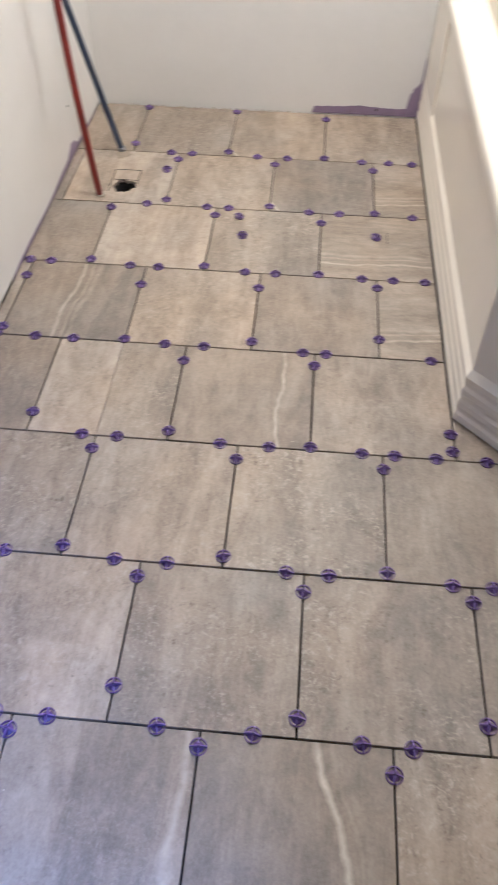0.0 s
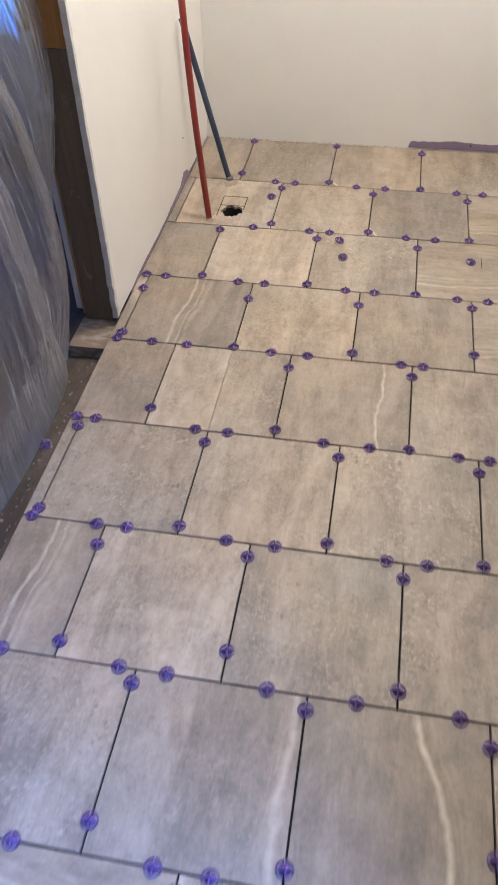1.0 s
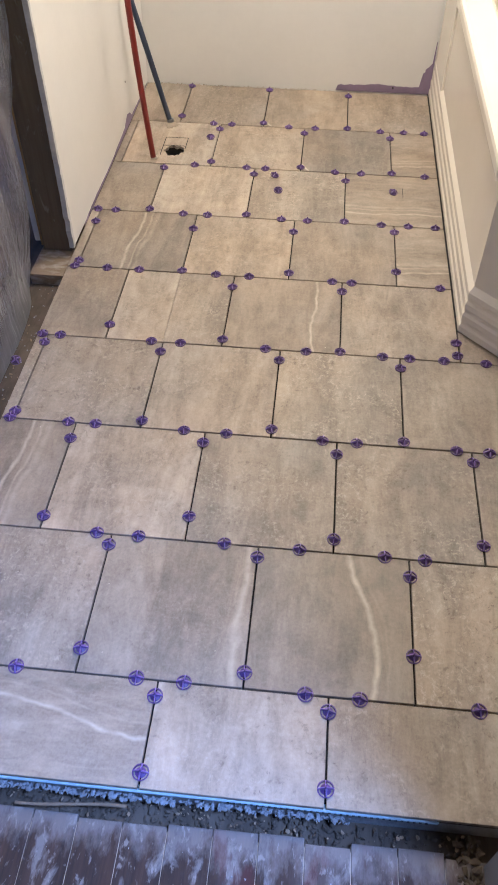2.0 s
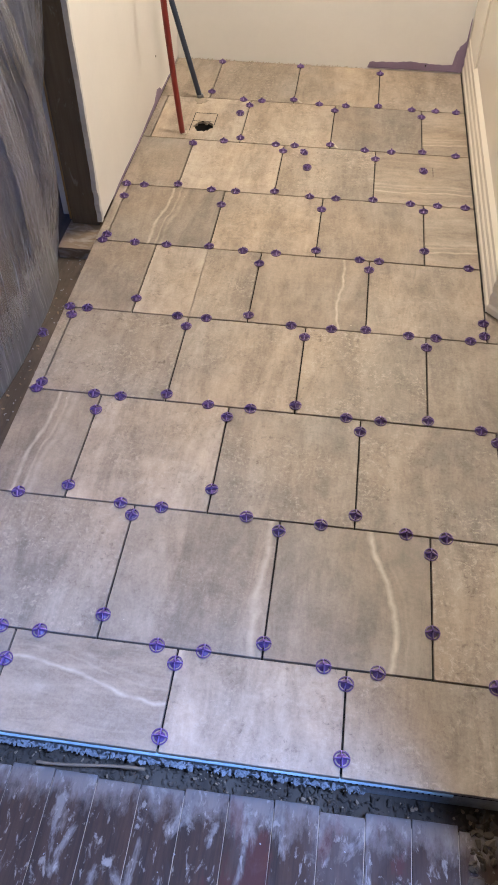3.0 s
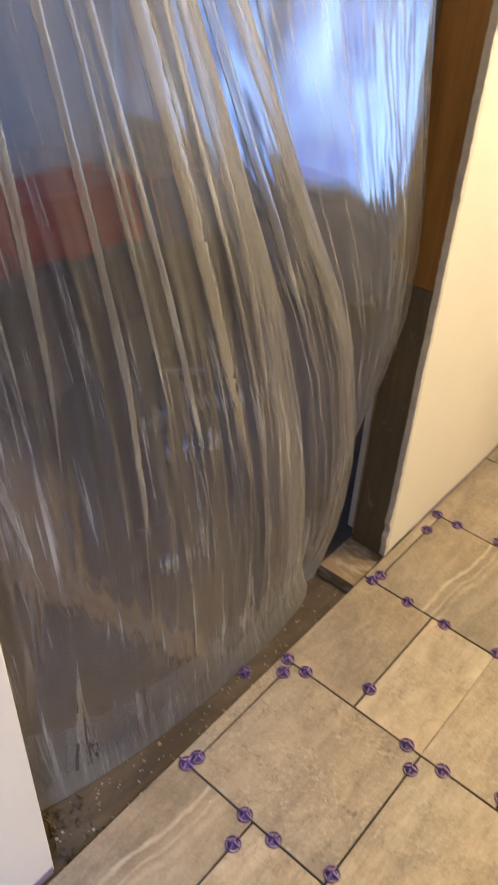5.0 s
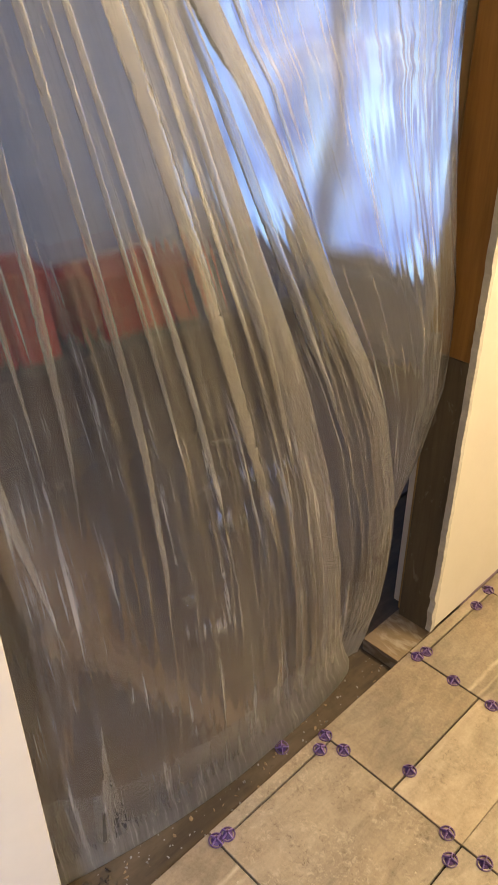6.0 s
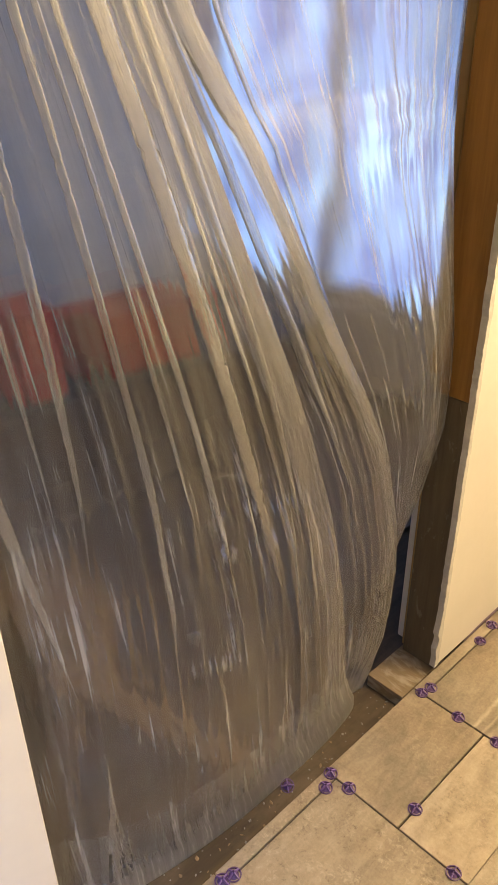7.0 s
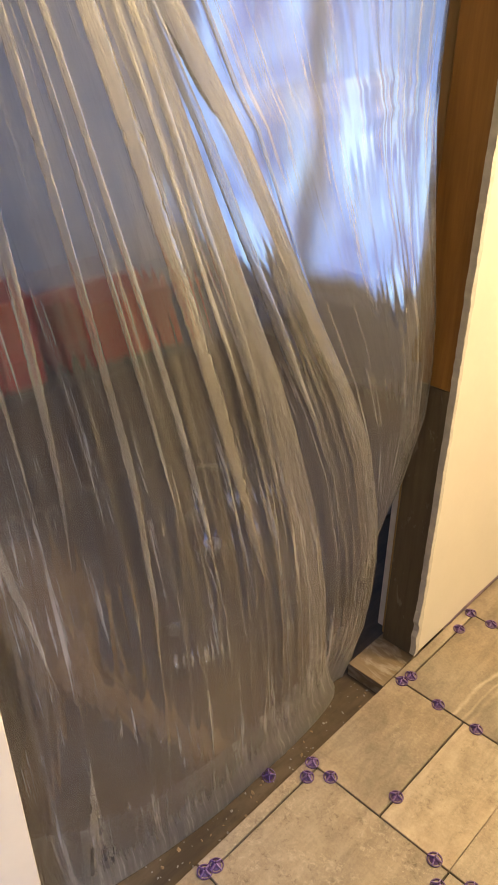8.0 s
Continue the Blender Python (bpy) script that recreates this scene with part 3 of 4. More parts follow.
def clip_at(x, y, z=0.0, tip=0.0):
    global clip
    m = pose(x, y, z, rng.uniform(-3, 3) + tip, rng.uniform(-3, 3), rng.uniform(0, 90) if tip else rng.uniform(-14, 14))
    if clip is None:
        clip = levelling_clip()
        clip.matrix_basis = m
    else:
        copy_thing(clip, m)


# clips on the long joints, by joint
LONG = {
    1: (-0.030, 0.045, 0.268, 0.355, 0.574, 0.671, 0.88, 0.98),
    2: (-0.160, -0.101, 0.123, 0.211, 0.391, 0.546, 0.720, 0.801, 1.05),
    3: (-0.160, -0.018, 0.047, 0.258, 0.358, 0.582, 0.661, 0.889, 0.963),
    4: (-0.168, -0.120, 0.123, 0.200, 0.423, 0.528, 0.725, 0.794, 0.881, 0.987),
    5: (-0.160, -0.064, 0.030, 0.254, 0.349, 0.587, 0.642, 0.891),
    6: (-0.163, -0.106, 0.110, 0.187, 0.420, 0.501, 0.730, 0.813, 0.896),
    7: (0.101, 0.279, 0.343, 0.579, 0.667, 0.879),
    8: (0.126, 0.193, 0.403, 0.499, 0.735, 0.819, 0.892),
}
# clips on the cross joints, by row: joint, then how far along the row they stand
SHORT = {
    0: ((0, -0.062), (0, -0.154), (1, -0.030), (1, -0.163), (2, -0.028), (2, -0.159), (3, -0.06)),
    1: ((-0.5, 0.277), (0.5, 0.281), (0.5, 0.048), (1.5, 0.281), (1.5, 0.030), (2.5, 0.265), (2.5, 0.093)),
    2: ((0, 0.564), (0, 0.340), (1, 0.582), (1, 0.369), (2, 0.577), (2, 0.341), (3, 0.583), (3, 0.356)),
    3: ((-0.5, 0.891), (-0.5, 0.638), (0.5, 0.885), (0.5, 0.637), (1.5, 0.883), (1.5, 0.640), (2.5, 0.884), (2.5, 0.631)),
    4: ((0, 0.979), (1, 1.177), (1, 0.950), (2, 1.188), (2, 0.931), (2.98, 0.997), (2.98, 0.947)),
    5: ((-0.5, 1.469), (-0.5, 1.259), (0.5, 1.459), (0.5, 1.240), (1.5, 1.473), (1.5, 1.260), (2.5, 1.503), (2.5, 1.297)),
    6: ((0, 1.818), (0, 1.556), (1, 1.806), (1, 1.555), (2, 1.794), (2, 1.547)),
    7: ((0.5, 2.114), (0.5, 1.875), (1.5, 2.113), (1.5, 1.868), (2.5, 2.105), (2.5, 1.859)),
    8: ((0, 2.461), (0, 2.203), (1, 2.457), (1, 2.178), (2, 2.434), (2, 2.167)),
}
for line, places in LONG.items():
    for x in places:
        clip_at(x, (line - 1) * P)
for row, places in SHORT.items():
    for joint, y in places:
        clip_at(joint * P, y)
# spare caps lying on the tiles and one in the doorway dust
for x, y in ((0.378, 1.802), (0.397, 1.707), (0.771, 1.734), (0.129, 2.045)):
    clip_at(x, y, 0.003, 14)
clip_at(-0.236, 0.868, SUB + 0.004, 25)

# ---- water pipes ----
hot = empty("hot_water_pipe", -0.047, 1.882, 0)
tagged(hot, "red plastic water pipe standing out of the tiled floor", "pipe")
under(tube([(-0.047 - 0.045 * t - 0.008 * math.sin(3 * t), 1.882 + 0.012 * t, -0.02 + 0.735 * t) for t in (k / 14 for k in range(15))], 0.0098, "pipe_run", RED), hot)
under(tube([(-0.047, 1.882, 0.0005), (-0.0475, 1.882, 0.004)], 0.0135, "mortar_collar", PALE), hot)
cold = empty("cold_water_pipe", -0.034, 2.155, 0)
tagged(cold, "dark blue plastic water pipe leaning against the red one", "pipe")
under(tube([(-0.031 - 0.131 * t, 2.155 - 0.01 * t, -0.02 + 0.53 * t) for t in (k / 14 for k in range(15))], 0.0095, "pipe_run", BLUE), cold)
under(tube([(-0.0345, 2.155, 0.0005), (-0.036, 2.155, 0.012)], 0.0125, "metal_collar", BRASS), cold)


# ---- bathtub ----
def outline(inset):
    """The tub's plan with clipped front corner, moved inwards."""
    x0, x1, y1 = TUBX + inset, 1.712 - inset, BACK - 0.004 - inset
    c, yf = inset * 0.414, 0.80 + inset
    return [(x0, y1), (x0, 1.045 + c), (x0 + 0.245 - c, yf), (x1, yf), (x1, y1)]


def loft(levels):
    bm = bmesh.new()
    rings = [[bm.verts.new((x, y, z)) for x, y in outline(i)] for i, z in levels]
    for a, b in zip(rings, rings[1:]):
        for k in range(5):
            bm.faces.new((a[k], a[(k + 1) % 5], b[(k + 1) % 5], b[k]))
    return bm, rings


tub = empty("bathtub", 1.3, 1.6, 0)
tagged(tub, "almond acrylic bathtub with a fluted apron and clipped corner", "bathtub")
bm, rings = loft([(0.004, 0.002), (0.0, 0.004), (0.0, 0.022), (0.0035, 0.029), (0.0035, 0.035), (0.001, 0.044), (0.001, 0.058), (0.0045, 0.066), (0.0045, 0.072), (0.002, 0.080), (0.002, 0.094),
                 (0.0055, 0.102), (0.0055, 0.108), (0.003, 0.116), (0.003, 0.128), (0.013, 0.146), (0.013, 0.420), (0.006, 0.432), (0.000, 0.436)])
under(part("apron", bm, TUB), tub)
bm, rings = loft([(0.000, 0.436), (-0.004, 0.438), (-0.006, 0.446), (-0.006, 0.468), (-0.003, 0.477), (0.006, 0.482), (0.085, 0.484), (0.095, 0.478), (0.105, 0.44), (0.16, 0.08), (0.22, 0.05)])
bm.faces.new(rings[-1])
under(part("basin", bm, TUB), tub)
bm = box(bmesh.new(), TUBX + 0.006, TUBX + 0.0215, 2.20, BACK - 0.006, 0.13, 0.433, 0.004)
under(part("apron_end_panel", bm, TUB), tub)
sealant = solid("tub_joint", DARK, (TUBX - 0.003, TUBX + 0.004, 1.045, BACK - 0.001, 0.0, 0.0022))
setting(sealant, "dark dusty gap along the foot of the bathtub", "trim")

# ---- sheeting in the doorway ----
# the sheet's free edges and its billow: height, then y and x
EDGE_A = [(-0.06, 1.142, -0.284), (0, 1.117, -0.266), (0.06, 1.082, -0.246), (0.13, 1.054, -0.228), (0.24, 1.030, -0.212), (0.42, 0.997, -0.204), (0.62, 0.948, -0.202), (0.79, 0.891, -0.203), (0.925, 0.838, -0.206), (1.14, 0.746, -0.212), (1.36, 0.652, -0.218), (2.06, 0.372, -0.235)]
EDGE_B = [(-0.06, 1.185, -0.294), (0.05, 1.204, -0.272), (0.12, 1.214, -0.254), (0.21, 1.214, -0.240), (0.33, 1.212, -0.234), (0.45, 1.196, -0.233), (0.64, 1.138, -0.231), (0.77, 1.071, -0.231), (0.915, 0.983, -0.232), (1.03, 0.918, -0.234), (1.21, 0.816, -0.237), (1.36, 0.716, -0.240), (2.06, 0.412, -0.255)]
EDGE_R = [(-0.06, 1.187, -0.330), (0.15, 1.212, -0.318), (0.3, 1.227, -0.296), (0.4, 1.242, -0.262), (0.49, 1.262, -0.244), (0.63, 1.308, -0.236), (0.75, 1.310, -0.236), (0.85, 1.298, -0.237), (1, 1.264, -0.242), (1.11, 1.250, -0.252), (1.18, 1.262, -0.268), (1.26, 1.300, -0.290), (2.06, 1.312, -0.292)]
BELLY = [(-0.06, -0.250), (0.0, -0.240), (0.10, -0.224), (0.25, -0.207), (0.40, -0.198), (0.60, -0.194), (0.85, -0.194), (1.30, -0.204), (2.06, -0.236)]

# pleats: share of the panel at 1 m height, its drift with height, width, height at which they run out
PLEATS_A = [(0.165, -0.11, 0.013, 0.52), (0.262, 0.02, 0.006, 0.80), (0.337, 0.14, 0.009, 0.72), (0.474, 0.09, 0.008, 0.42), (0.545, 0.03, 0.005, 0.70), (0.612, 0.00, 0.007, 0.50), (0.752, 0.01, 0.022, 0.50), (0.815, 0.03, 0.006, 0.62), (0.870, 0.07, 0.010, 0.55)]
PLEATS_B = [(0.42, 0.10, 0.012, 0.62)]
PLEATS_C = [(0.10, 0.06, 0.006, 0.95)]


def ridged(u, z, seed, sharp=2.0):
    """Narrow crests along the drape, between 0 and 1."""
    return (1.0 - abs(noise.noise(Vector((u, z, seed))))) ** (4 * sharp)


def sheet_row(z):
    """One level of the hanging sheet, as (y, x, u): three overlapping panels with doubled pleats."""
    ya, xa = lerp_table(EDGE_A, z)
    yb, xb = lerp_table(EDGE_B, z)
    yr, xr = lerp_table(EDGE_R, z)
    belly = lerp_table(BELLY, z)[0]
    calm = min(1.0, max(0.0, (z - 0.02) / 0.16))
    low = calm * min(1.0, max(0.0, (1.15 - z) / 0.5))
    pts = []

    def across(count, pleats, width):
        """Places across a panel, those of a pleat laid back over one another: (t, lift)."""
        line, start = [], 0.0
        for k, (at, drift, wide, end) in enumerate([*pleats, (1.0, 0.0, 0.0, 9.0)]):
            at = min(1.0, at + drift * (z - 1.0) + (0.007 * noise.noise(Vector((k * 5.1, z * 2.3, width))) if wide else 0.0))
            n = max(3, int(count * (at - start)))
            line += [(start + (at - start) * i / n, 0.0) for i in range(n)]
            if wide:
                much = min(1.0, max(0.01, (z - end) / 0.30))
                w, lift = wide * much / max(width, 0.1), 0.0045 * much
                line += [(at + w * q, lift * out) for q, out in ((0.0, 0.5), (0.07, 1.0), (-0.12, 1.2), (-0.5, 1.05), (-0.9, 0.8), (-1.05, 0.5), (-0.9, 0.25), (-0.4, 0.1))]
            start = at
        return [*line, (1.0, 0.0)]

    # the billowing front panel
    left, width = 0.300, ya - 0.300
    roll = 0.05 * calm + 0.004
    for t, lift in across(250, PLEATS_A, width):
        rise = math.sin(math.pi / 2 * min(1.0, max(0.0, t) / 0.62)) ** 0.9
        x = -0.338 + (belly + 0.338) * rise + lift
        if t > 0.74:
            k = (t - 0.74) / 0.26
            x += (xa - 0.028 * calm - belly) * (1 - math.sqrt(max(0.0, 1 - k * k)))
        fade = min(1.0, t / 0.1) * min(1.0, (1.004 - t) / 0.04)
        x += fade * 0.012 * calm * noise.noise(Vector((t * 3.5, z * 1.4, 1.0)))
        x += fade * 0.0050 * calm * noise.noise(Vector((t * 13 - z, z * 2.0, 6.0)))
        x += fade * low * (0.0075 * ridged(t * 23 - z * 1.5, z * 1.3, 2.0) + 0.0050 * ridged(t * 41 - z * 2, z * 1.8, 8.0)) * min(1.0, 0.25 + t)
        pts.append((left + width * t, x, t))
    xe = xa - 0.028 * calm
    for q, out in ((-0.004, -0.006), (-0.014, -0.012), (-0.030, -0.018), (-0.040, -0.022), (-0.036, -0.027)):
        pts.append((ya + q, xe + out, 1.0 - q))
    # the second panel, tucked behind the first
    y0, x0 = ya - 0.030, min(xe - 0.030, xb + 0.02)
    for t, lift in across(80, PLEATS_B, yb - y0):
        k = max(0.0, (t - 0.6) / 0.4)
        x = x0 + (xb - x0) * t + 0.018 * calm * math.sin(math.pi * min(1.0, t * 1.05)) + lift - 0.020 * calm * (1 - math.sqrt(max(0.0, 1 - k * k)))
        fade = max(0.0, math.sin(math.pi * t)) ** 0.5
        x += fade * (0.004 * noise.noise(Vector((t * 5, z * 2, 3.0))) + low * (0.0052 * ridged(t * 9 - z, z * 1.5, 4.0) + 0.0034 * ridged(t * 19, z * 2.2, 9.0)))
        pts.append((y0 + (yb - y0) * t, x, 1.1 + t * 0.45))
    for q, out in ((-0.003, -0.024), (-0.012, -0.029), (-0.024, -0.033), (-0.020, -0.037)):
        pts.append((yb + q, xb + out, 1.56 - q))
    # the third, pinned to the stud
    y0, x0 = yb - 0.016, min(xb - 0.040, xr)
    high = min(1.0, max(0.0, (z - 0.45) / 0.3))
    for t, lift in across(100, PLEATS_C, yr - y0):
        x = x0 + (xr - x0) * t + 0.012 * math.sin(math.pi * t) + lift
        crush = high * math.exp(-((t - 0.70) / 0.20) ** 2)
        fade = max(0.0, math.sin(math.pi * t)) ** 0.5
        x += fade * (0.006 * noise.noise(Vector((t * 4, z * 2, 5.0))) + crush * (0.0045 * ridged(t * 13, z * 1.6, 11.0) + 0.0030 * ridged(t * 31, z * 3.2, 12.0) + 0.0035 * noise.noise(Vector((t * 8, z * 16, 13.0)))))
        for zc in (1.205, 1.245):
            x += 0.004 * crush * math.exp(-((z - zc - 0.004 * math.sin(t * 20)) / 0.006) ** 2)
        pts.append((y0 + (yr - y0) * t, x, 1.7 + t * 0.6))
    for k in range(1, 9):
        t = k / 8
        pin = min(1.0, max(0.0, (z - 0.36) / 0.14))
        pts.append((yr + (1.3235 - yr) * pin * t ** 0.8, xr + (-0.318 - xr) * max(pin, 0.3) * t ** 1.5, 2.3 + 0.06 * t))
    return pts


bm = bmesh.new()
grid = []
LEVELS = [SUB + 0.004 + (1.46 - SUB) * k / 150 for k in range(150)] + [1.464 + 0.596 * k / 24 for k in range(25)]
rows = [sheet_row(z) for z in LEVELS]
count = max(len(r) for r in rows)


def evened(line):
    """The same line with a fixed number of points, so that the levels can be joined."""
    n = len(line)
    out = []
    for k in range(count):
        f = k * (n - 1) / (count - 1)
        i = min(n - 2, int(f))
        out.append([p + (q - p) * (f - i) for p, q in zip(line[i], line[i + 1])])
    return out


rows = [r if len(r) == count else evened(r) for r in rows]
HEM = [(0.150, 0.030), (0.115, 0.027), (0.08, 0.024), (0.05, 0.022), (0.02, 0.020), (-0.01, 0.017), (-0.035, 0.013), (SUB + 0.006, 0.008), (SUB + 0.002, 0.003)]
heights = [*(0.3 - z for z, _ in HEM), *LEVELS]
for z, back in HEM:
    line = rows[min(range(len(LEVELS)), key=lambda k: abs(LEVELS[k] - z))]
    share = max(0.0, z + 0.05) / 0.2
    grid.append([bm.verts.new((x - back + 0.004 * noise.noise(Vector((u * 25, z * 9, 7))), y, z + share * 0.06 * noise.noise(Vector((u * 4, 0, 3))))) for y, x, u in line])
for z, line in zip(LEVELS, rows):
    grid.append([bm.verts.new((x, y, z)) for y, x, u in line])
uv = bm.loops.layers.uv.new("drawn")
lines = [rows[0]] * len(HEM) + rows
for j in range(len(grid) - 1):
    a, b = grid[j], grid[j + 1]
    for k in range(count - 1):
        f = bm.faces.new((a[k], a[k + 1], b[k + 1], b[k]))
        for loop, (du, dv) in zip(f.loops, ((0, 0), (1, 0), (1, 1), (0, 1))):
            loop[uv].uv = (lines[j + dv][k + du][2] * 0.7, heights[j + dv])
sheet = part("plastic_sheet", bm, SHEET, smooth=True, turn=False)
tagged(sheet, "creased translucent plastic dust sheet hung across the doorway", "dust sheet")

# ---- block, debris ----
block = solid("wood_block", BLOCK, (-0.292, -0.192, 1.205, 1.374, SUB, -0.019), 0.002, segments=2)
tagged(block, "short sawn timber block under the door stud", "wood block")


def scatter(name, mat, count, area, size, seed, label, category, z=SUB, flat=0.35):
    rng = random.Random(seed)
    bm = bmesh.new()
    for _ in range(count):
        s = size * rng.uniform(0.3, 1.0) ** 1.5
        x, y = rng.uniform(area[0], area[1]), rng.uniform(area[2], area[3])
        m = pose(x, y, z + s * flat * 0.35, rng.uniform(-15, 15), rng.uniform(-15, 15), rng.uniform(0, 360)) @ Matrix.Diagonal((s, s * rng.uniform(0.25, 0.9), s * flat * rng.uniform(0.4, 1), 1))
        r = bmesh.ops.create_icosphere(bm, subdivisions=1, radius=0.5, matrix=m)
        for v in r["verts"]:
            v.co += Vector((rng.uniform(-1, 1), rng.uniform(-1, 1), rng.uniform(-1, 1))) * s * 0.12
    return tagged(part(name, bm, mat), label, category, kind="stuff")


scatter("doorway_debris", CHIP, 60, (-0.30, -0.175, 0.38, 1.2), 0.011, 1, "wood chips and crumbs in the doorway dust", "debris")
scatter("doorway_dust", CRUMB, 240, (-0.32, -0.172, 0.36, 1.2), 0.008, 2, "grey mortar crumbs in the doorway dust", "debris")
scatter("edge_crumbs", CRUMB, 800, (-0.17, 0.66, FRONT - 0.011, FRONT + 0.001), 0.010, 3, "crushed grey mortar along the floor edge", "rubble", z=SUB + 0.02, flat=0.9)
scatter("gap_chips", CHIP, 80, (-0.18, 0.87, FRONT - 0.036, FRONT - 0.004), 0.010, 4, "splinters and chips in the gap before the tiles", "debris")
scatter("gap_dirt", SUBFLOOR, 700, (-0.18, 0.87, FRONT - 0.040, FRONT - 0.002), 0.013, 12, "loose brown dirt in the gap before the tiles", "debris", z=SUB - 0.012, flat=0.9)
scatter("board_grit", CRUMB, 60, (-0.1, 0.86, -0.60, -0.24), 0.005, 5, "pale grit on the old boards", "debris", z=SUB + 0.0065)
scatter("jamb_rubble", SUBFLOOR, 80, (0.83, 0.874, -0.34, -0.195), 0.022, 6, "rubble and splinters against the door jamb", "rubble", z=SUB + 0.004, flat=0.6)
scatter("wall_foot_rubble", SUBFLOOR, 60, (-0.30, -0.20, 0.36, 0.46), 0.018, 8, "dark lumps of dirt by the wall end", "rubble", flat=0.7)
scatter("tile_crumbs", PALE, 26, (-0.15, 0.85, 0.0, 2.3), 0.006, 9, "tiny pale crumbs on the tiles", "debris", z=0.0)
scatter("wall_foot_crumbs", PALE, 160, (-0.15, 0.56, BACK - 0.007, BACK), 0.010, 10, "rough plaster crumbs along the wall foot", "debris", z=-0.003, flat=0.8)
solid("saw_cut", BOND, (0.8020, 0.8036, 1.712, 1.765, -0.002, 0.0006), 0, floor_tiles)
twig = tube([(0.10 + 0.19 * t, FRONT - 0.030 + 0.012 * math.sin(2.4 * t) * t, SUB + 0.012 + 0.014 * t * t) for t in (k / 12 for k in range(13))], 0.0028, "splinter", CHIP, wobble=0.3)
tagged(twig, "long bent wooden splinter lying in the gap", "splinter")

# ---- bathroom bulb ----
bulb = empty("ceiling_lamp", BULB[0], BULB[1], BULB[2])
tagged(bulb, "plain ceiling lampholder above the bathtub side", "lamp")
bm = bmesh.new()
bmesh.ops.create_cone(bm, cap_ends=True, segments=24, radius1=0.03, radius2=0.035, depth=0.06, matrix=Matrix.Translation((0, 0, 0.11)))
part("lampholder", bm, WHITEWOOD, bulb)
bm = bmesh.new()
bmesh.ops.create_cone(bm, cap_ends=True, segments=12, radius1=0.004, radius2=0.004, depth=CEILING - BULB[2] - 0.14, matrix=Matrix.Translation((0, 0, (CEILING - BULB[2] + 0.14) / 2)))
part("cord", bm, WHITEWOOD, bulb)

# ---- room behind the sheeting ----
win = empty("window_1", -1.585, 2.66, 1.18)
setting(win, "bright blue-white daylit window behind the sheeting", "window")
for x0, x1, z0, z1 in ((-1.132, -1.082, -0.915, 0.915), (1.082, 1.132, -0.915, 0.915), (-0.40, -0.35, -0.86, 0.86), (0.35, 0.40, -0.86, 0.86), (-1.081, 1.081, -0.915, -0.861), (-1.081, 1.081, 0.861, 0.915)):
    part("window_frame", box(bmesh.new(), x0, x1, -0.03, 0.03, z0, z1, 0.004), WHITEWOOD, win)
glow, nt, b = material("daylight_backdrop")
b.inputs["Base Color"].default_value = (0, 0, 0, 1)
tc = coords(nt, (2.4, 1, 0.6))
streaks = ramp(nt, noise_tex(nt, tc, 1.7, 3, 0.5, 0.6), [(0.38, (0.035, 0.08, 0.33)), (0.50, (0.08, 0.15, 0.58)), (0.58, (0.12, 0.27, 0.80)), (0.66, (0.28, 0.54, 0.95))])
nt.links.new(mix(nt, 0.30, streaks, ramp(nt, noise_tex(nt, coords(nt), 2.2, 4, 0.6), [(0.4, (0.04, 0.08, 0.28)), (0.62, (0.30, 0.55, 0.95))])), b.inputs["Emission Color"])
b.inputs["Emission Strength"].default_value = 2.0
setting(solid("backdrop", glow, (-4.5, 1.5, 3.6, 3.62, -0.8, 3.6)), "hazy blue daylight outside the window", "backdrop")
# roof window added out of view as a source for the cool daylight
win2 = empty("window_2", 1.26, -0.66, CEILING + 0.06)
setting(win2, "unseen white framed roof window added to carry the boarded room daylight", "window")
for x0, x1, y0, y1 in ((-0.257, -0.235, -0.267, 0.267), (0.235, 0.257, -0.267, 0.267), (-0.234, 0.234, -0.267, -0.255), (-0.234, 0.234, 0.255, 0.267)):
    part("window_frame", box(bmesh.new(), x0, x1, y0, y1, -0.03, 0.03, 0.003), WHITEWOOD, win2)


def crate(name, mat, x, y, z, w, d, h, label, category):
    ob = empty(name, x, y, z)
    tagged(ob, label, category)
    part("body", box(bmesh.new(), -w / 2, w / 2, -d / 2, d / 2, 0, h * 0.85, 0.012, 2), mat, ob)
    part("lid", box(bmesh.new(), -w / 2 - 0.012, w / 2 + 0.012, -d / 2 - 0.012, d / 2 + 0.012, h * 0.851, h, 0.01, 2), mat, ob)
    return ob


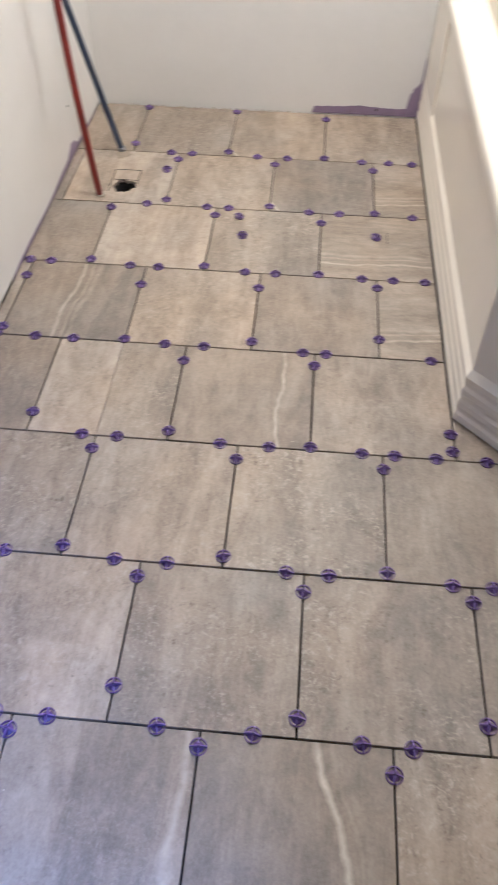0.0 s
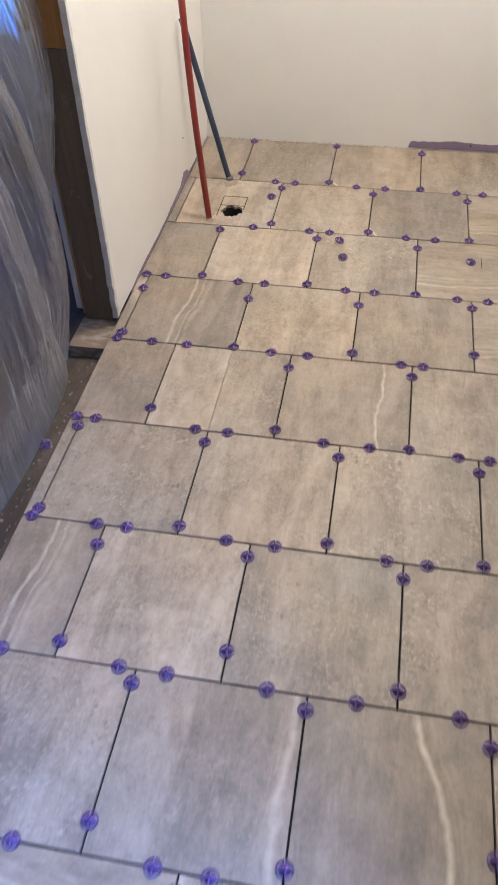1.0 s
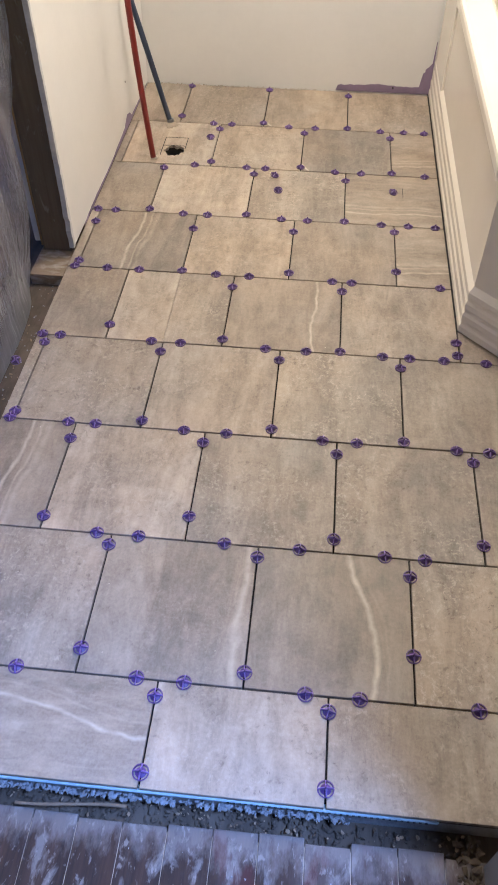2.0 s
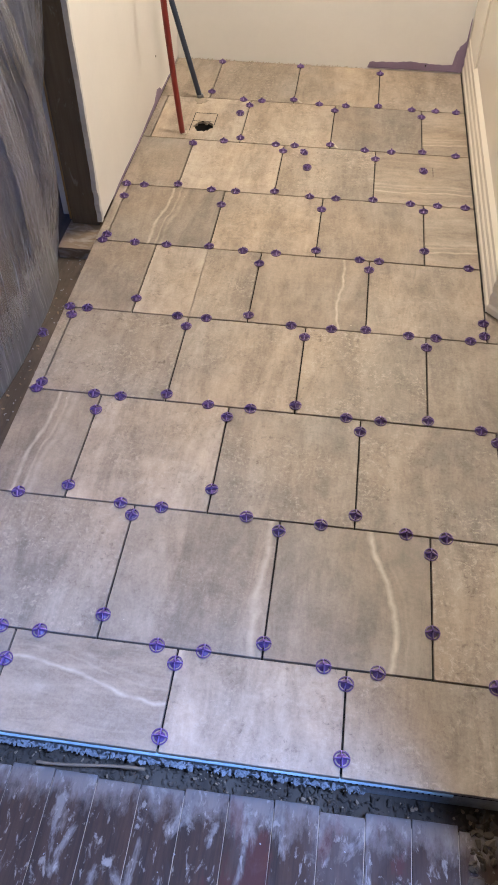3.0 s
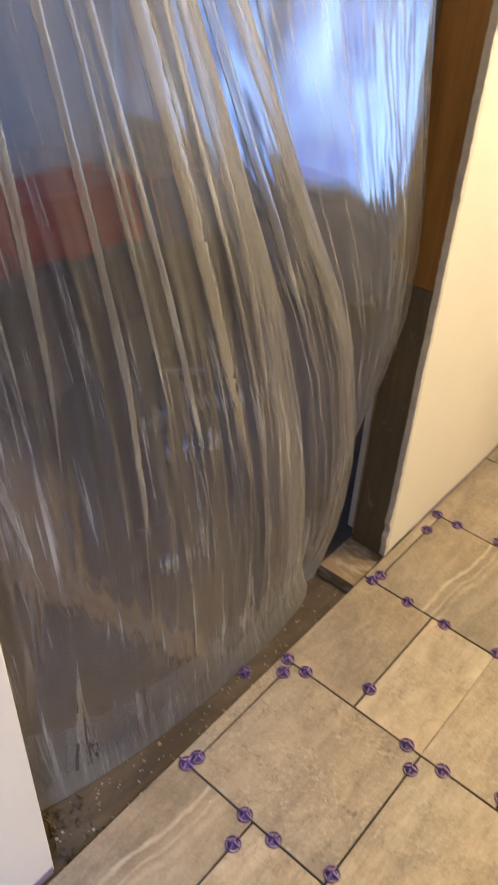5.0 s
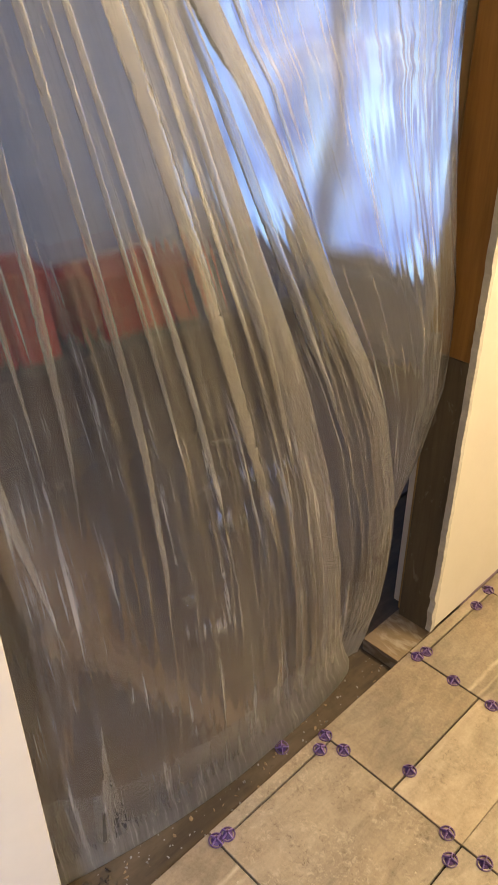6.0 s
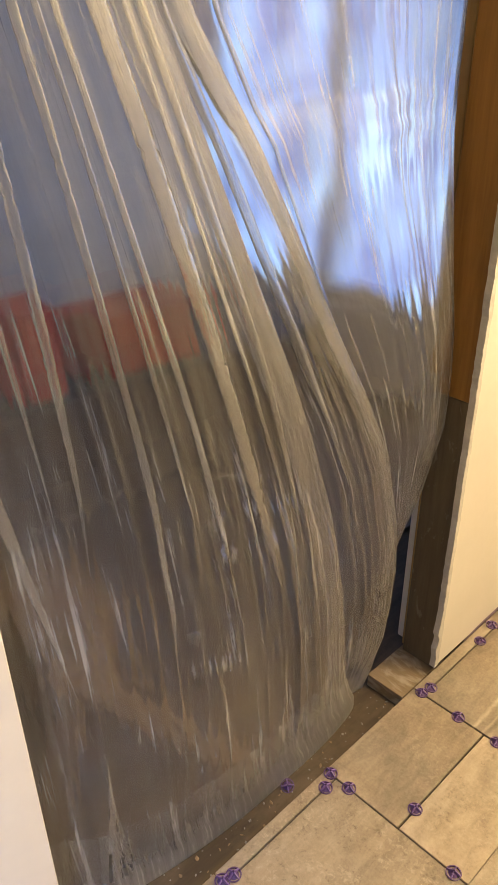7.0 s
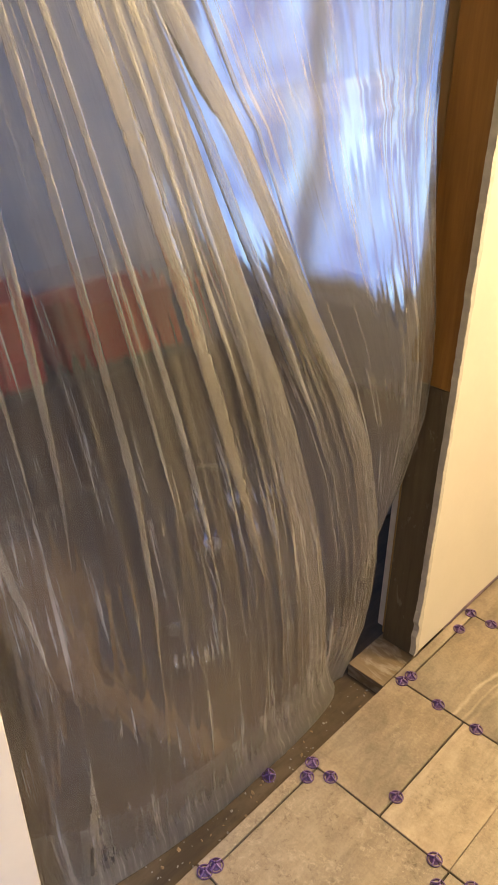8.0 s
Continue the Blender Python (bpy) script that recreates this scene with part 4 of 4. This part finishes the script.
cabinet = empty("low_cabinet", -1.85, 1.35, SUB)
tagged(cabinet, "dark low cabinet seen dimly through the sheeting", "cabinet")
part("body", box(bmesh.new(), -0.28, 0.28, -0.9, 0.9, 0, 0.36, 0.01), DARKWOOD, cabinet)
part("top", box(bmesh.new(), -0.30, 0.30, -0.92, 0.92, 0.361, 0.39, 0.006), DARKWOOD, cabinet)
crate("red_bin", REDCLOTH, -1.72, 1.20, SUB + 0.39, 0.2, 0.15, 0.27, "red plastic bin standing on the dark cabinet", "bin")
crate("red_toolbox", REDCLOTH, -1.72, 1.52, SUB + 0.39, 0.2, 0.30, 0.20, "red plastic toolbox standing on the dark cabinet", "toolbox")
crate("cardboard_box", TAN, -0.95, 0.75, SUB, 0.3, 0.22, 0.26, "tan cardboard box on the floor behind the sheeting", "box")


# ---- trestle behind the sheeting, and bars standing in for reflections on it ----
def bar(name, p, q, wide, thick, mat, parent):
    """A squared timber from p to q."""
    d = Vector(q) - Vector(p)
    bm = box(bmesh.new(), -wide / 2, wide / 2, -thick / 2, thick / 2, 0, d.length, 0.003)
    bm.transform(Matrix.Translation(p) @ d.to_track_quat("Z", "Y").to_matrix().to_4x4())
    return part(name, bm, mat, parent)


trestle = empty("trestle")
tagged(trestle, "pale timber trestle standing close behind the sheeting", "trestle")
bar("leg", (-0.385, 0.86, SUB), (-0.60, 0.63, 0.22), 0.075, 0.022, TAN, trestle)
bar("leg", (-0.56, 0.50, SUB), (-0.61, 0.61, 0.22), 0.075, 0.022, TAN, trestle)
bar("leg", (-0.78, 0.86, SUB), (-0.64, 0.65, 0.22), 0.075, 0.022, TAN, trestle)
bar("top_rail", (-0.60, 0.56, 0.24), (-0.66, 0.72, 0.24), 0.06, 0.04, TAN, trestle)
# bright metal bars, added to give the glints that the sheet reflects
GLINT = plain("glint_metal", (0.80, 0.79, 0.77), 0.22, 0.08, 60, 0.1, metal=1.0)
for p, q, r in (((-1.20, 1.50, SUB + 0.045), (-1.06, 1.62, SUB + 0.045), 0.022), ((-0.96, 1.28, SUB + 0.045), (-0.98, 1.37, SUB + 0.060), 0.032), ((-0.66, 0.96, SUB + 0.040), (-0.68, 1.01, SUB + 0.030), 0.024)):
    ob = tube([p, [a + (b - a) * 0.5 for a, b in zip(p, q)], q], r, "steel_pipe", GLINT, segments=20)
    tagged(ob, "added metal bar standing in for a reflection on the sheeting", "pipe offcut")
